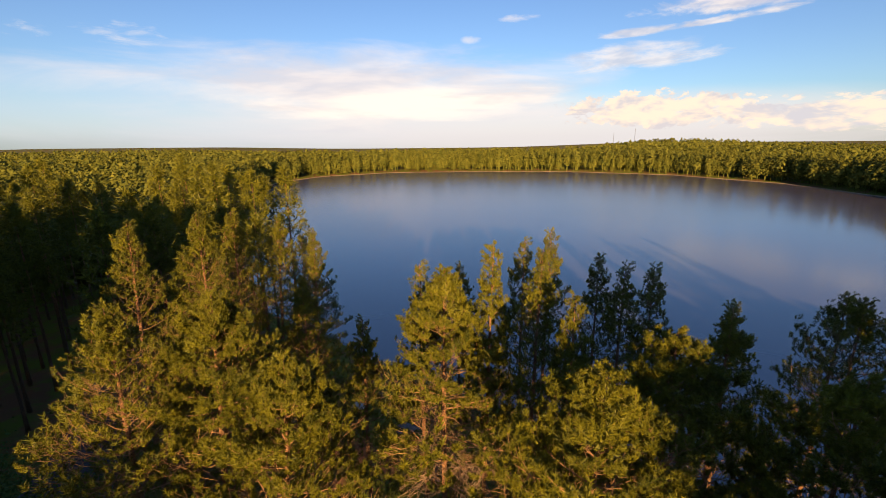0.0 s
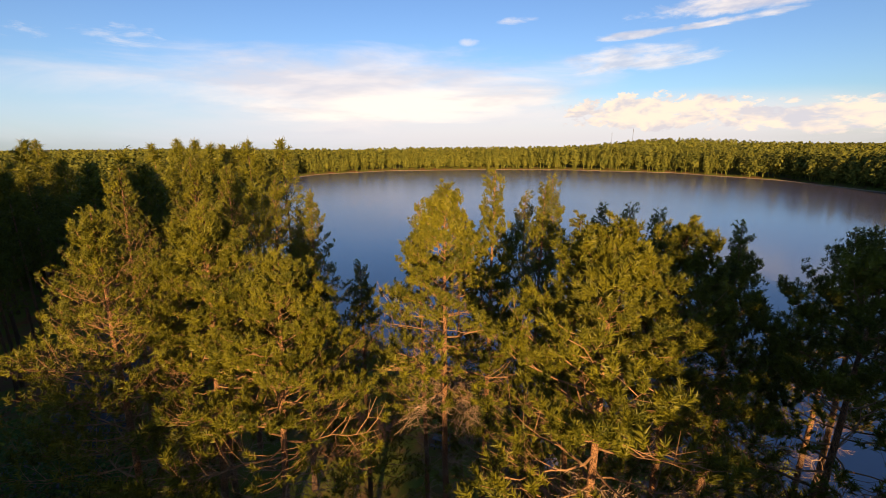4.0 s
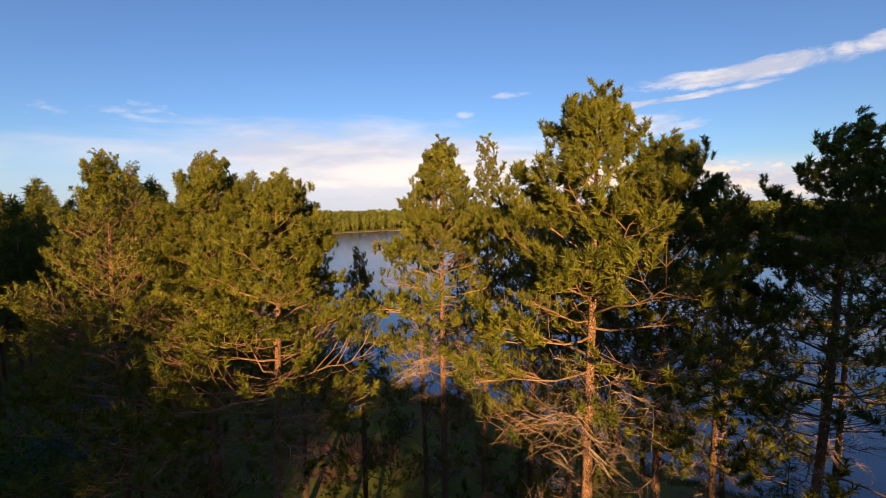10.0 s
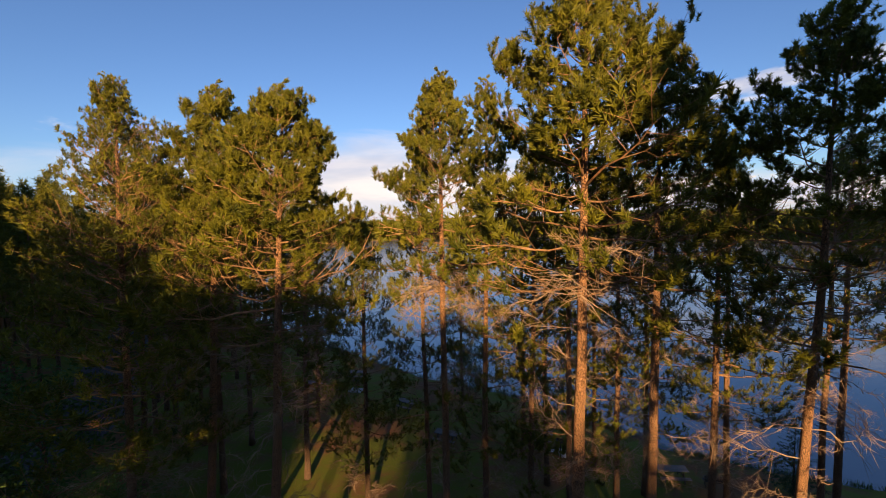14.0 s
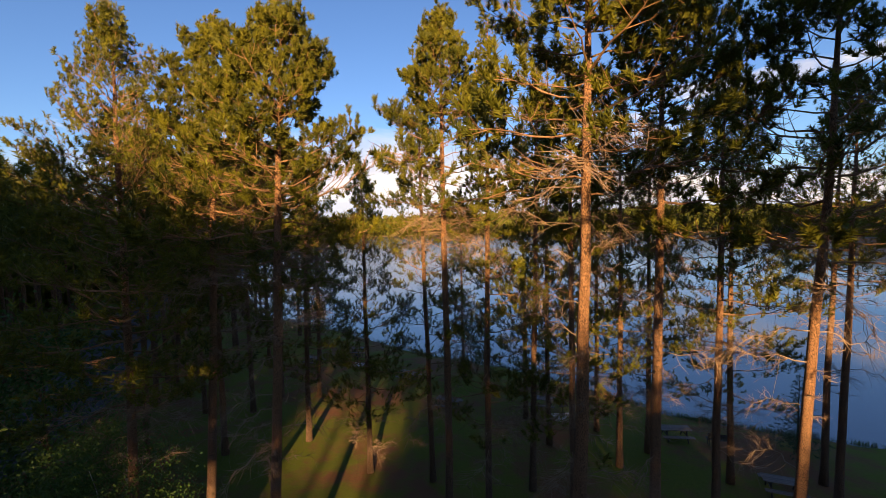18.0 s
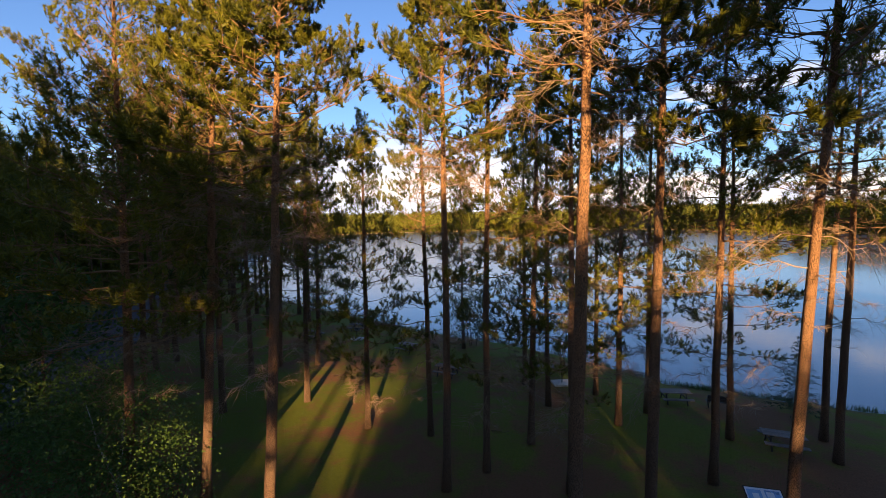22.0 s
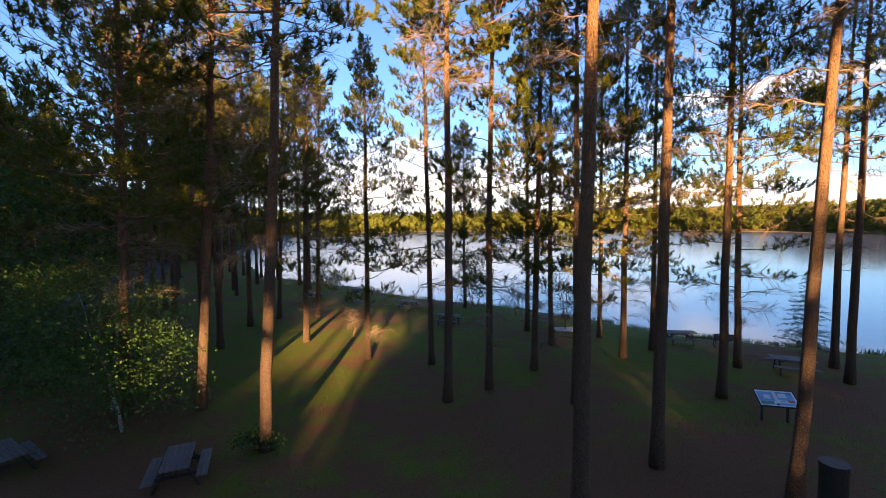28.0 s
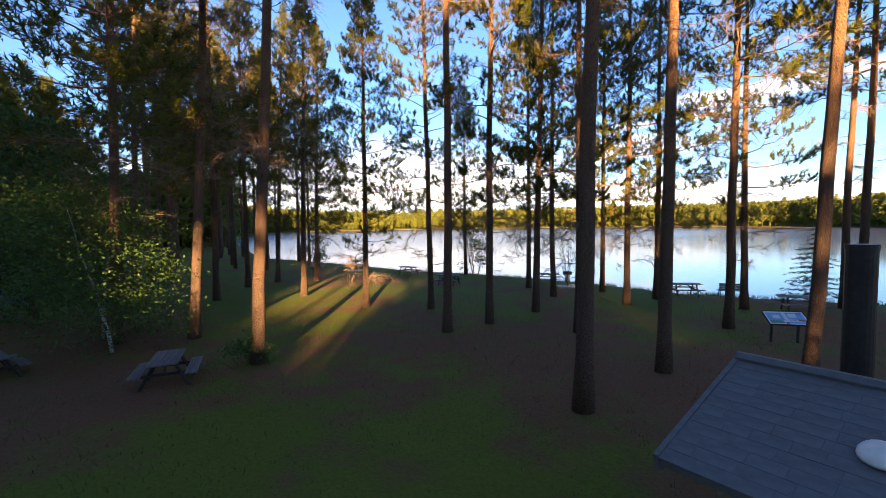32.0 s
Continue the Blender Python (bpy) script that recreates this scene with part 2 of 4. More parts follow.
asphalt = plain("asphalt", (0.045, 0.045, 0.05), (0.085, 0.083, 0.09), 1.2, 0.9, 0.25)
sand = plain("sand", (0.20, 0.15, 0.09), (0.30, 0.23, 0.15), 1.0, 0.95, 0.1)

# ground: needle litter, thin lawn and bare soil
ground_mat, n, p = material("forest_ground", 0.95, 0.1)
oc = object_coords(n)
big, mid, fine = n.noise(oc, 0.13, 4.0, 0.6), n.noise(oc, 0.7, 4.0, 0.6), n.noise(oc, 14.0, 4.0, 0.7)
gp = n.node("ShaderNodeVectorMath", operation="DISTANCE")
n.put(gp.inputs[0], oc)
gp.inputs[1].default_value = (-1.0, 7.0, 0.0)
clearing = n.ramp(gp.outputs["Value"], 6.0, 1.5)
gs = n.node("ShaderNodeSeparateXYZ")
n.put(gs.inputs[0], oc)
verge = n.math("MAXIMUM", n.ramp(gs.outputs[1], 18.0, 25.0), n.ramp(n.math("ABSOLUTE", n.math("ADD", gs.outputs[0], 5.2)), 3.2, 1.6))
litter = n.mix(fine, rgb(0.07, 0.036, 0.02), rgb(0.23, 0.115, 0.06))
lawn = n.mix(fine, rgb(0.036, 0.062, 0.010), rgb(0.17, 0.185, 0.026))
g = n.ramp(n.math("ADD", n.math("MULTIPLY", big, 0.65), n.math("ADD", n.math("MULTIPLY", mid, 0.35), n.math("ADD", n.math("MULTIPLY", clearing, 0.11), n.math("MULTIPLY", verge, 0.065)))), 0.465, 0.61)
n.put(p.inputs["Base Color"], n.mix(g, litter, lawn))
bump(n, p, n.math("ADD", fine, mid), 0.6, 0.06)

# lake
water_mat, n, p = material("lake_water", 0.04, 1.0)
oc = object_coords(n)
patch = n.noise(stretched(n, oc, 0.006, 0.012, 1), 1.0, 3.0)
ripple = n.math("ADD", n.noise(stretched(n, oc, 0.55, 0.8, 1), 1.0, 4.0, 0.6), n.math("MULTIPLY", n.noise(stretched(n, oc, 3.0, 4.5, 1), 1.0, 2.0), 0.25))
n.put(p.inputs["Base Color"], n.mix(patch, rgb(0.062, 0.066, 0.096), rgb(0.085, 0.087, 0.125)))
sw = n.node("ShaderNodeSeparateXYZ")
n.put(sw.inputs[0], oc)
open_water = n.ramp(n.math("ADD", n.math("SUBTRACT", sw.outputs[1], n.math("MULTIPLY", sw.outputs[0], 0.5)), n.math("MULTIPLY", patch, 90.0)), 70.0, 190.0)
n.put(p.inputs["Roughness"], n.math("ADD", 0.08, n.math("MULTIPLY", open_water, 0.12)))
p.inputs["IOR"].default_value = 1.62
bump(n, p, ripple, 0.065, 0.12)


# ---- mesh helpers ----
class Mesh:
    """Gathers faces, then becomes one mesh."""

    def __init__(self):
        self.v, self.f, self.m, self.count = [], [], [], 0

    def add(self, verts, faces, mat=0):
        verts = np.asarray(verts, float).reshape(-1, 3)
        self.v.append(verts)
        self.f += [tuple(int(i) + self.count for i in face) for face in faces]
        self.m += [mat] * len(faces)
        self.count += len(verts)

    def box(self, cx, cy, cz, sx, sy, sz, mat=0, turn=None):
        v = np.array([(x, y, z) for x in (-.5, .5) for y in (-.5, .5) for z in (-.5, .5)]) * (sx, sy, sz)
        if turn is not None:
            v = v @ np.array(turn.to_3x3()).T
        self.add(v + (cx, cy, cz), [(0, 1, 3, 2), (4, 6, 7, 5), (0, 4, 5, 1), (2, 3, 7, 6), (0, 2, 6, 4), (1, 5, 7, 3)], mat)

    def tube(self, pts, radii, sides=6, mat=0, cap=True):
        pts = np.asarray(pts, float)
        k = len(pts)
        tan = np.gradient(pts, axis=0)
        tan /= np.linalg.norm(tan, axis=1)[:, None] + 1e-9
        ref = np.array((0., 0., 1.)) if abs(tan[0][2]) < 0.8 else np.array((1., 0., 0.))
        a = np.cross(tan, ref)
        a /= np.linalg.norm(a, axis=1)[:, None] + 1e-9
        b = np.cross(tan, a)
        ang = np.linspace(0, 2 * math.pi, sides, endpoint=False)
        ring = a[:, None, :] * np.cos(ang)[None, :, None] + b[:, None, :] * np.sin(ang)[None, :, None]
        v = pts[:, None, :] + ring * np.asarray(radii, float)[:, None, None]
        f = [(i * sides + j, i * sides + (j + 1) % sides, (i + 1) * sides + (j + 1) % sides, (i + 1) * sides + j)
             for i in range(k - 1) for j in range(sides)]
        if cap:
            f += [tuple(range(sides))[::-1], tuple(range((k - 1) * sides, k * sides))]
        self.add(v.reshape(-1, 3), f, mat)

    def data(self, name, mats, smooth=False):
        me = bpy.data.meshes.new(name)
        me.from_pydata(np.concatenate(self.v).tolist(), [], self.f)
        for m in mats:
            me.materials.append(m)
        if len(mats) > 1:
            me.polygons.foreach_set("material_index", self.m)
        if smooth:
            me.polygons.foreach_set("use_smooth", [True] * len(me.polygons))
        me.update()
        return me


def part(name, mesh, mats, parent=None, label="", at=None, smooth=False):
    """One mesh object, under a thing or a part."""
    data = mesh if isinstance(mesh, bpy.types.Mesh) else mesh.data(name, mats if isinstance(mats, (list, tuple)) else [mats], smooth)
    ob = new(name, data)
    if parent is not None:
        ob.parent = parent
    if at is not None:
        ob.matrix_local = at
    return tagged(ob, label)


def thing(name, m, label, category, group=""):
    ob = new(name)
    ob.matrix_basis = m
    return tagged(ob, label, category, group)


rng = np.random.default_rng(7)


def unit(v):
    return v / (np.linalg.norm(v) + 1e-9)


def tuft(mesh, c, axis, size, count, width, mat=0, spread=0.75, blade=0.0):
    """A brush of needles along the end of a shoot; blade is the length of a needle."""
    axis = unit(axis)
    blade = blade or size * 0.75
    t = rng.random(count)
    d = rng.normal(size=(count, 3))
    d -= np.outer(d @ axis, axis)
    d /= np.linalg.norm(d, axis=1)[:, None]
    lean = (0.4 + spread * rng.random(count))[:, None]
    way = axis * (1.1 - 0.55 * lean) + d * lean
    way /= np.linalg.norm(way, axis=1)[:, None]
    root = c + axis * ((t - 0.75) * size)[:, None]
    ln = (blade * (0.75 + 0.4 * rng.random(count)))[:, None]
    side = np.cross(way, rng.normal(size=(count, 3)))
    side /= np.linalg.norm(side, axis=1)[:, None]
    v = np.stack([root - side * width / 2, root + side * width / 2, root + way * ln], axis=1).reshape(-1, 3)
    mesh.add(v, np.arange(count * 3).reshape(-1, 3).tolist(), mat)


def make_bough(length, twigs, bare=0.3, count=54, width=0.024, live=1.0, fork=0.5, full=True):
    """A live pine limb along +x, turned up at its tips: bare wood inside, clusters of upright shoots at the ends of its twigs."""
    m = Mesh()
    k = 7
    s = np.linspace(0, 1, k)
    wob = np.cumsum(rng.normal(0, 0.035, (k, 2)), axis=0) * length
    main = np.stack([s * length, wob[:, 0], length * (-0.06 * s + 0.22 * s ** 2) + 0.5 * wob[:, 1]], axis=1)
    main[0] = 0
    r0 = 0.007 + 0.0075 * length
    m.tube(main, r0 * (1 - 0.82 * s), 5, 0, False)

    def along(u):
        return np.array([np.interp(u, s, main[:, i]) for i in range(3)])

    def cluster(end, way, many):
        """A leading shoot with others fanned round it, all turned up."""
        if rng.random() > live:
            return
        way = unit(np.array(way))
        up = np.array((0, 0, 1.0))
        tuft(m, end + way * 0.05, way + 0.9 * up, rng.uniform(0.2, 0.3), count, width, 1, 0.75, 0.135)
        for q in range(many):
            d = unit(way * 0.6 + rng.normal(0, 0.75, 3) * (1, 1, 0.45))
            tuft(m, end - way * rng.uniform(0.0, 0.16) + d * rng.uniform(0.12, 0.24), d + 1.1 * up, rng.uniform(0.15, 0.25), int(count * 0.8), width, 1, 0.75, 0.125)
    cluster(main[-1], main[-1] - main[-2], 3 if full else 1)
    for i in range(twigs):
        u = bare + (0.97 - bare) * (i + rng.random()) / twigs
        side = 1 if i % 2 else -1
        a = radians(rng.uniform(30, 72)) * side
        ln = length * rng.uniform(0.22, 0.44) * (1.2 - 0.75 * u) + 0.16
        base = along(u)
        d = np.array((math.cos(a), math.sin(a), rng.uniform(-0.1, 0.5)))
        mid = base + d * ln * 0.5
        end = base + d * ln + np.array((0, 0, ln * 0.22))
        m.tube([base, mid, end], [r0 * 0.4, r0 * 0.28, r0 * 0.16], 3, 0, False)
        cluster(end, end - mid, 2 if full else 1)
        if full:
            cluster(mid + np.array((0, 0, 0.08)), d + np.array((0, 0, 0.9)), 1)
        if ln > fork:
            for q in (-1, 1):
                b2 = a + q * rng.uniform(0.5, 1.0)
                e2 = mid + np.array((math.cos(b2), math.sin(b2), rng.uniform(0.1, 0.6))) * ln * 0.5
                m.tube([mid, e2], [r0 * 0.2, r0 * 0.12], 3, 0, False)
                cluster(e2, e2 - mid, 1 if full else 0)
    return m.data("bough", [limb_bark, needles])


def make_dead_branch(length):
    m = Mesh()
    k = 7
    s = np.linspace(0, 1, k)
    wob = np.cumsum(rng.normal(0, 0.06, (k, 2)), axis=0) * length
    main = np.stack([s * length, wob[:, 0], length * (-0.12 * s + 0.05 * s ** 2) + wob[:, 1]], axis=1)
    main[0] = 0
    m.tube(main, (0.006 + 0.0055 * length) * (1 - 0.75 * s), 5, 0, False)
    for i in range(int(9 + 11 * length)):
        u = rng.uniform(0.2, 1)
        b = np.array([np.interp(u, s, main[:, j]) for j in range(3)])
        a = rng.choice((-1, 1)) * rng.uniform(0.4, 1.3)
        ln = length * rng.uniform(0.15, 0.4)
        d = np.array((math.cos(a), math.sin(a), rng.uniform(-0.5, 0.4)))
        mid = b + d * ln * 0.55
        end = mid + (d + rng.normal(0, 0.5, 3)) * ln * 0.5
        m.tube([b, mid, end], [0.007, 0.0055, 0.003], 3, 0, False)
        if rng.random() < 0.5:
            m.tube([mid, mid + (d * 0.6 + rng.normal(0, 0.7, 3)) * ln * 0.5], [0.005, 0.0025], 3, 0, False)
    return m.data("dead_branch", [dead_wood])


RICH = dict(long=[make_bough(3.0, 12, 0.32) for i in range(4)], middle=[make_bough(2.0, 9, 0.28) for i in range(4)], short=[make_bough(1.1, 6, 0.2) for i in range(3)],
            sparse=[make_bough(2.0, 11, 0.25, live=0.35, full=False) for i in range(3)], thin=[make_bough(1.7, 8, 0.35, live=0.65, full=False) for i in range(3)])
LIGHT = dict(long=[make_bough(3.0, 12, 0.32, 24, 0.03, full=False) for i in range(3)], middle=[make_bough(2.0, 9, 0.28, 24, 0.03, full=False) for i in range(3)], short=[make_bough(1.1, 6, 0.2, 24, 0.03) for i in range(2)],
             sparse=[make_bough(2.0, 10, 0.25, 24, 0.026, 0.65, full=False) for i in range(3)], thin=[make_bough(1.7, 9, 0.35, 24, 0.026, 0.9, full=False) for i in range(3)])
DEAD = [make_dead_branch(l) for l in (0.8, 1.3, 1.8, 2.3)]


def trunk_mesh(h, r, bend, top=(0, 0), sides=9, rings=16):
    m = Mesh()
    s = np.linspace(0, 1, rings)
    off = np.cumsum(rng.normal(0, bend, (rings, 2)), axis=0)
    off -= np.outer(s, off[-1])
    pts = np.stack([off[:, 0] + top[0] * s, off[:, 1] + top[1] * s, h * s - 0.15], axis=1)
    rad = r * (1 - 0.62 * s - 0.33 * s ** 4) + r * 0.35 * np.exp(-s * h / 0.5)
    m.tube(pts, np.maximum(rad, 0.012), sides)
    return m, pts, rad, s


def pine(x, y, h, crown=0.42, spread=3.0, radius=0.2, top=(0, 0), boughs=38, dead=12, group="lakeside pines", label="tall red pine with a bare lower trunk and tufted crown", low=0.0):
    """A tall red pine: trunk, live boughs in the upper part, dead branches below."""
    pools = RICH if math.hypot(x, y) < 21.0 else LIGHT
    tree = thing("pine_tree", pose(x, y, 0), label, "tree", group)
    m, pts, rad, s = trunk_mesh(h, radius, 0.02, top)
    part("trunk", m, bark, tree, smooth=True)

    def at(z):
        u = z / h
        return np.array([np.interp(u, s, pts[:, 0]), np.interp(u, s, pts[:, 1]), z - 0.15])
    z0 = h * (1 - crown)
    turn = rng.uniform(0, 360)
    boughs = int(boughs * (1.0 if pools is RICH else 1.2))
    for i in range(boughs):
        u = ((i + rng.random() * 0.7) / boughs) ** 0.78
        z = z0 + (h - 0.7 - z0) * u
        prof = min(1.0, 0.66 + 1.4 * u) * (1 - u) ** 0.68 + 0.1
        ln = 1.12 * spread * prof * rng.uniform(0.75, 1.15)
        turn += 137.5 + rng.uniform(-25, 25)
        rise = -7 + 62 * u ** 1.4 + rng.uniform(-9, 9)
        if low > 0 and u < low:
            pool, base = (pools["sparse"], 2.0) if rng.random() < 0.5 else (pools["thin"], 1.7)
            ln *= rng.uniform(0.75, 1.1)
        else:
            pool, base = (pools["long"], 3.0) if ln > 2.4 else (pools["middle"], 2.0) if ln > 1.45 else (pools["short"], 1.1)
        part("bough", pool[int(rng.integers(len(pool)))], None, tree,
             at=pose(*at(z), 0, 0, turn) @ pose(0, 0, 0, rng.uniform(-25, 25), -rise, 0) @ Matrix.Scale(max(0.55, ln / base), 4))
    part("bough", pools["short"][0], None, tree, at=pose(*at(h - 0.95), 0, -84, turn) @ Matrix.Scale(0.8, 4))
    for i in range(dead):
        z = z0 * (1.1 - 0.6 * rng.random() ** 1.4)
        part("dead_branch", DEAD[int(rng.integers(4))], None, tree,
             at=pose(*at(z), 0, 0, rng.uniform(0, 360)) @ pose(0, 0, 0, rng.uniform(-60, 60), rng.uniform(-12, 20), 0) @ Matrix.Scale(rng.uniform(0.7, 1.15) * (0.6 + 0.4 * z / z0), 4))
    return tree


def far_crown(h, crown, spread, clumps, size, blades=9, pointed=0.7):
    """Crown of a tree farther off, of many loose clumps."""
    m = Mesh()
    for i in range(clumps):
        u = rng.random() ** 0.8
        prof = min(1, 0.55 + 1.8 * u) * (1 - u) ** pointed + 0.06
        a, rr = rng.uniform(0, 2 * math.pi), spread * prof * math.sqrt(rng.uniform(0.25, 1.1))
        c = np.array((rr * math.cos(a), rr * math.sin(a), h * (1 - crown) + h * crown * u + rng.normal(0, 0.15)))
        tuft(m, c, np.array((math.cos(a), math.sin(a), 0.5 + u)), size, blades, size * 1.45 / blades, 0, 0.95)
    return m


# ---- land and lake ----
LAKE = np.array([(-33, 71), (-17, 60), (-4.3, 49.1), (5.1, 44), (12.3, 38.1), (16.5, 33.2), (20.7, 31.2), (27, 28.6), (45, 24), (80, 22), (130, 40), (190, 110),
                 (196, 190), (192, 270), (156, 336), (89, 374), (18, 384), (-60, 377), (-108, 343), (-124, 299), (-118, 246), (-96, 180), (-66, 125)], float)
LEVEL = -1.0


def shore(x, y):
    """Metres to the lake's edge; above nought on land."""
    x, y = np.asarray(x, float), np.asarray(y, float)
    best, inside = np.full(x.shape, 1e9), np.zeros(x.shape, bool)
    for (ax, ay), (bx, by) in zip(LAKE, np.roll(LAKE, -1, axis=0)):
        dx, dy = bx - ax, by - ay
        t = np.clip(((x - ax) * dx + (y - ay) * dy) / (dx * dx + dy * dy), 0, 1)
        best = np.minimum(best, np.hypot(x - ax - t * dx, y - ay - t * dy))
        inside ^= ((ay > y) != (by > y)) & (x < dx * (y - ay) / (dy + 1e-12) + ax)
    return np.where(inside, -best, best)


def terrain(x, y):
    x, y = np.asarray(x, float), np.asarray(y, float)
    d = shore(x, y)
    bank = np.clip(d / 7.0, -1, 1)
    z = np.where(d < 0, LEVEL - 0.05 + 2.5 * bank, LEVEL - 0.05 + (-LEVEL + 0.05) * np.clip(bank, 0, 1) ** 0.7)
    r = np.hypot(x, y)
    wave = 0.06 * np.sin(x * 0.35 + 1) * np.cos(y * 0.28) * np.clip(d / 4, 0, 1)
    a = np.degrees(np.arctan2(x, y))
    hill = np.clip((d - 15) / 250, 0, 1) * (7 * np.exp(-((a - 25) / 9) ** 2)) * np.clip((r - 250) / 300, 0, 1)
    hill = hill - 26 * np.clip((r - 470) / 260, 0, 1) ** 1.5 * np.exp(-((a + 5) / 19) ** 4) - 40 * np.clip((r - 760) / 500, 0, 1)
    return z + wave + np.where(d > 0, hill, 0)


def ground_z(x, y):
    return float(terrain(np.array([x]), np.array([y]))[0])


u = np.linspace(-1, 1, 241)
gx = np.sinh(u * 5.6) / np.sinh(5.6) * 4200
gy = gx + 22
X, Y = np.meshgrid(gx, gy)
Z = terrain(X, Y)
k = len(gx)
me = bpy.data.meshes.new("ground")
idx = np.arange(k * k).reshape(k, k)
quads = np.stack([idx[:-1, :-1], idx[:-1, 1:], idx[1:, 1:], idx[1:, :-1]], axis=-1).reshape(-1, 4)
me.from_pydata(np.stack([X, Y, Z], axis=-1).reshape(-1, 3).tolist(), [], quads.tolist())
me.materials.append(ground_mat)
me.polygons.foreach_set("use_smooth", [True] * len(me.polygons))
tagged(new("ground", me), "brown needle litter and thin grass on the forest floor", "ground", kind="structure")

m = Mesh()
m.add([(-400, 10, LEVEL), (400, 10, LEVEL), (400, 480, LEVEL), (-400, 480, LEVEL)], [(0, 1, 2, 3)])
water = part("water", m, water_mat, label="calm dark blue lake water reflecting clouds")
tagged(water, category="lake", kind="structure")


def forest(name, spots, label, shape, mats):
    """Far woods: each tree a loose heap of leaf clumps over a stem, all in one mesh."""
    allv, n_tri = [], 0
    spots = np.array(spots)
    heights = terrain(spots[:, 0], spots[:, 1])
    for (x, y, h, wd, clumps), z in zip(spots, heights):
        clumps = int(clumps)
        kind = rng.random()
        u = rng.random(clumps)
        low = 0.25 if kind < shape else 0.12
        prof = np.where(kind < shape, np.sqrt(np.clip(1 - (2 * u - 0.9) ** 2, 0.05, 1)), (1 - u) ** 0.8 + 0.08)
        a = rng.uniform(0, 2 * math.pi, clumps)
        rr = wd * prof * np.sqrt(rng.uniform(0.3, 1.0, clumps))
        c = np.stack([x + rr * np.cos(a), y + rr * np.sin(a), z + h * (low + (1 - low) * u)], axis=1)
        s = wd * (0.15 if clumps > 150 else 0.17 if clumps > 100 else 0.21)
        out = np.stack([np.cos(a), np.sin(a), (u - 0.25) * 1.6], axis=1) + rng.normal(0, 0.3, (clumps, 3))
        out /= np.linalg.norm(out, axis=1)[:, None]
        p1 = np.cross(out, rng.normal(0, 1, (clumps, 3)))
        p1 /= np.linalg.norm(p1, axis=1)[:, None]
        p2 = np.cross(out, p1)
        k1, k2 = rng.uniform(0.8, 1.4, (2, clumps, 1)) * s
        allv.append(np.stack([c + p1 * k1, c - p1 * k1 * 0.5 + p2 * k2, c - p1 * k1 * 0.5 - p2 * k2], axis=1).reshape(-1, 3))
        st = wd * 0.05
        allv.append(np.array([(x - st, y, z), (x + st, y, z), (x, y, z + h * 0.7)]))
    v = np.concatenate(allv)
    me = bpy.data.meshes.new(name)
    me.from_pydata(v.tolist(), [], np.arange(len(v)).reshape(-1, 3).tolist())
    me.materials.append(mats)
    return tagged(new(name, me), label, "forest", kind="stuff")


# the woods across the lake, thick along the shore and thinner behind
spots = []
for i in range(40000):
    r = 60 + 1050 * rng.random() ** 1.2
    a = radians(rng.uniform(-60, 62))
    x, y = r * math.sin(a), r * math.cos(a)
    spots.append((x, y))
sp = np.array(spots)
d = shore(sp[:, 0], sp[:, 1])
r = np.hypot(sp[:, 0], sp[:, 1])
left = np.degrees(np.arctan2(sp[:, 0], sp[:, 1])) < -8
keep = (d > 3) & ((r > 230) | ((d < 60) & (r > 150)) | (left & (r > 105)))
chance = np.where((d < 40) | (r < 260), 1.0, np.where(d < 160, 0.6, 0.28))
keep &= rng.random(len(sp)) < chance
near_edge = (d < 45) | (r < 260)
fw = [(x, y, rng.uniform(11, 16.5) if math.hypot(x, y) < 260 else rng.uniform(12, 17.5), rng.uniform(2.6, 4.4) * (1.0 if e else 1.35), 190 if math.hypot(x, y) < 260 else 120 if e else 60)
      for (x, y), e, q in zip(sp, near_edge, keep) if q]
ring = []
for (ax, ay), (bx, by) in zip(LAKE[10:], LAKE[11:]):
    length = math.hypot(bx - ax, by - ay)
    for i in range(int(length / 1.9)):
        t = rng.random()
        nx, ny = (by - ay) / length, -(bx - ax) / length
        off = rng.uniform(2.5, 16)
        ring.append((ax + t * (bx - ax) + nx * off, ay + t * (by - ay) + ny * off, rng.uniform(10, 17.5), rng.uniform(2.0, 3.6), 190))
forest("far_woods", fw, "green mixed forest covering the low hills across the lake", 0.85, far_leaves)
forest("shore_woods", ring, "tall sunlit pines and birches along the far shore", 0.6, far_leaves)

# pale strip of sand along the far shore
m = Mesh()
rim = LAKE[11:21]
cen = LAKE.mean(axis=0)
line = np.concatenate([np.linspace(a, b, 24, endpoint=False) for a, b in zip(rim, rim[1:])])
away = line - cen
away /= np.linalg.norm(away, axis=1)[:, None]
wide = 0.3 + 0.8 * np.sin(np.arange(len(line)) * 0.7) * np.sin(np.arange(len(line)) * 0.23)
v = np.stack([np.column_stack([line - away * 0.6, np.full(len(line), LEVEL - 0.04)]), np.column_stack([line + away * (wide[:, None] + 0.6), np.full(len(line), LEVEL + 0.3)])], axis=1).reshape(-1, 3)
m.add(v, [(2 * i, 2 * i + 1, 2 * i + 3, 2 * i + 2) for i in range(len(line) - 1)])
tagged(part("beach", m, sand, label="narrow strip of pale sand along the far shore"), category="beach", kind="structure")

# ---- pines by the camera, base and top as they stand ----
def near(x, y, h, crown, spread, radius, tx=0.0, ty=0.0, boughs=38, dead=12, **kw):
    return pine(x, y, h, crown, spread, radius, (tx, ty), boughs, dead, **kw)


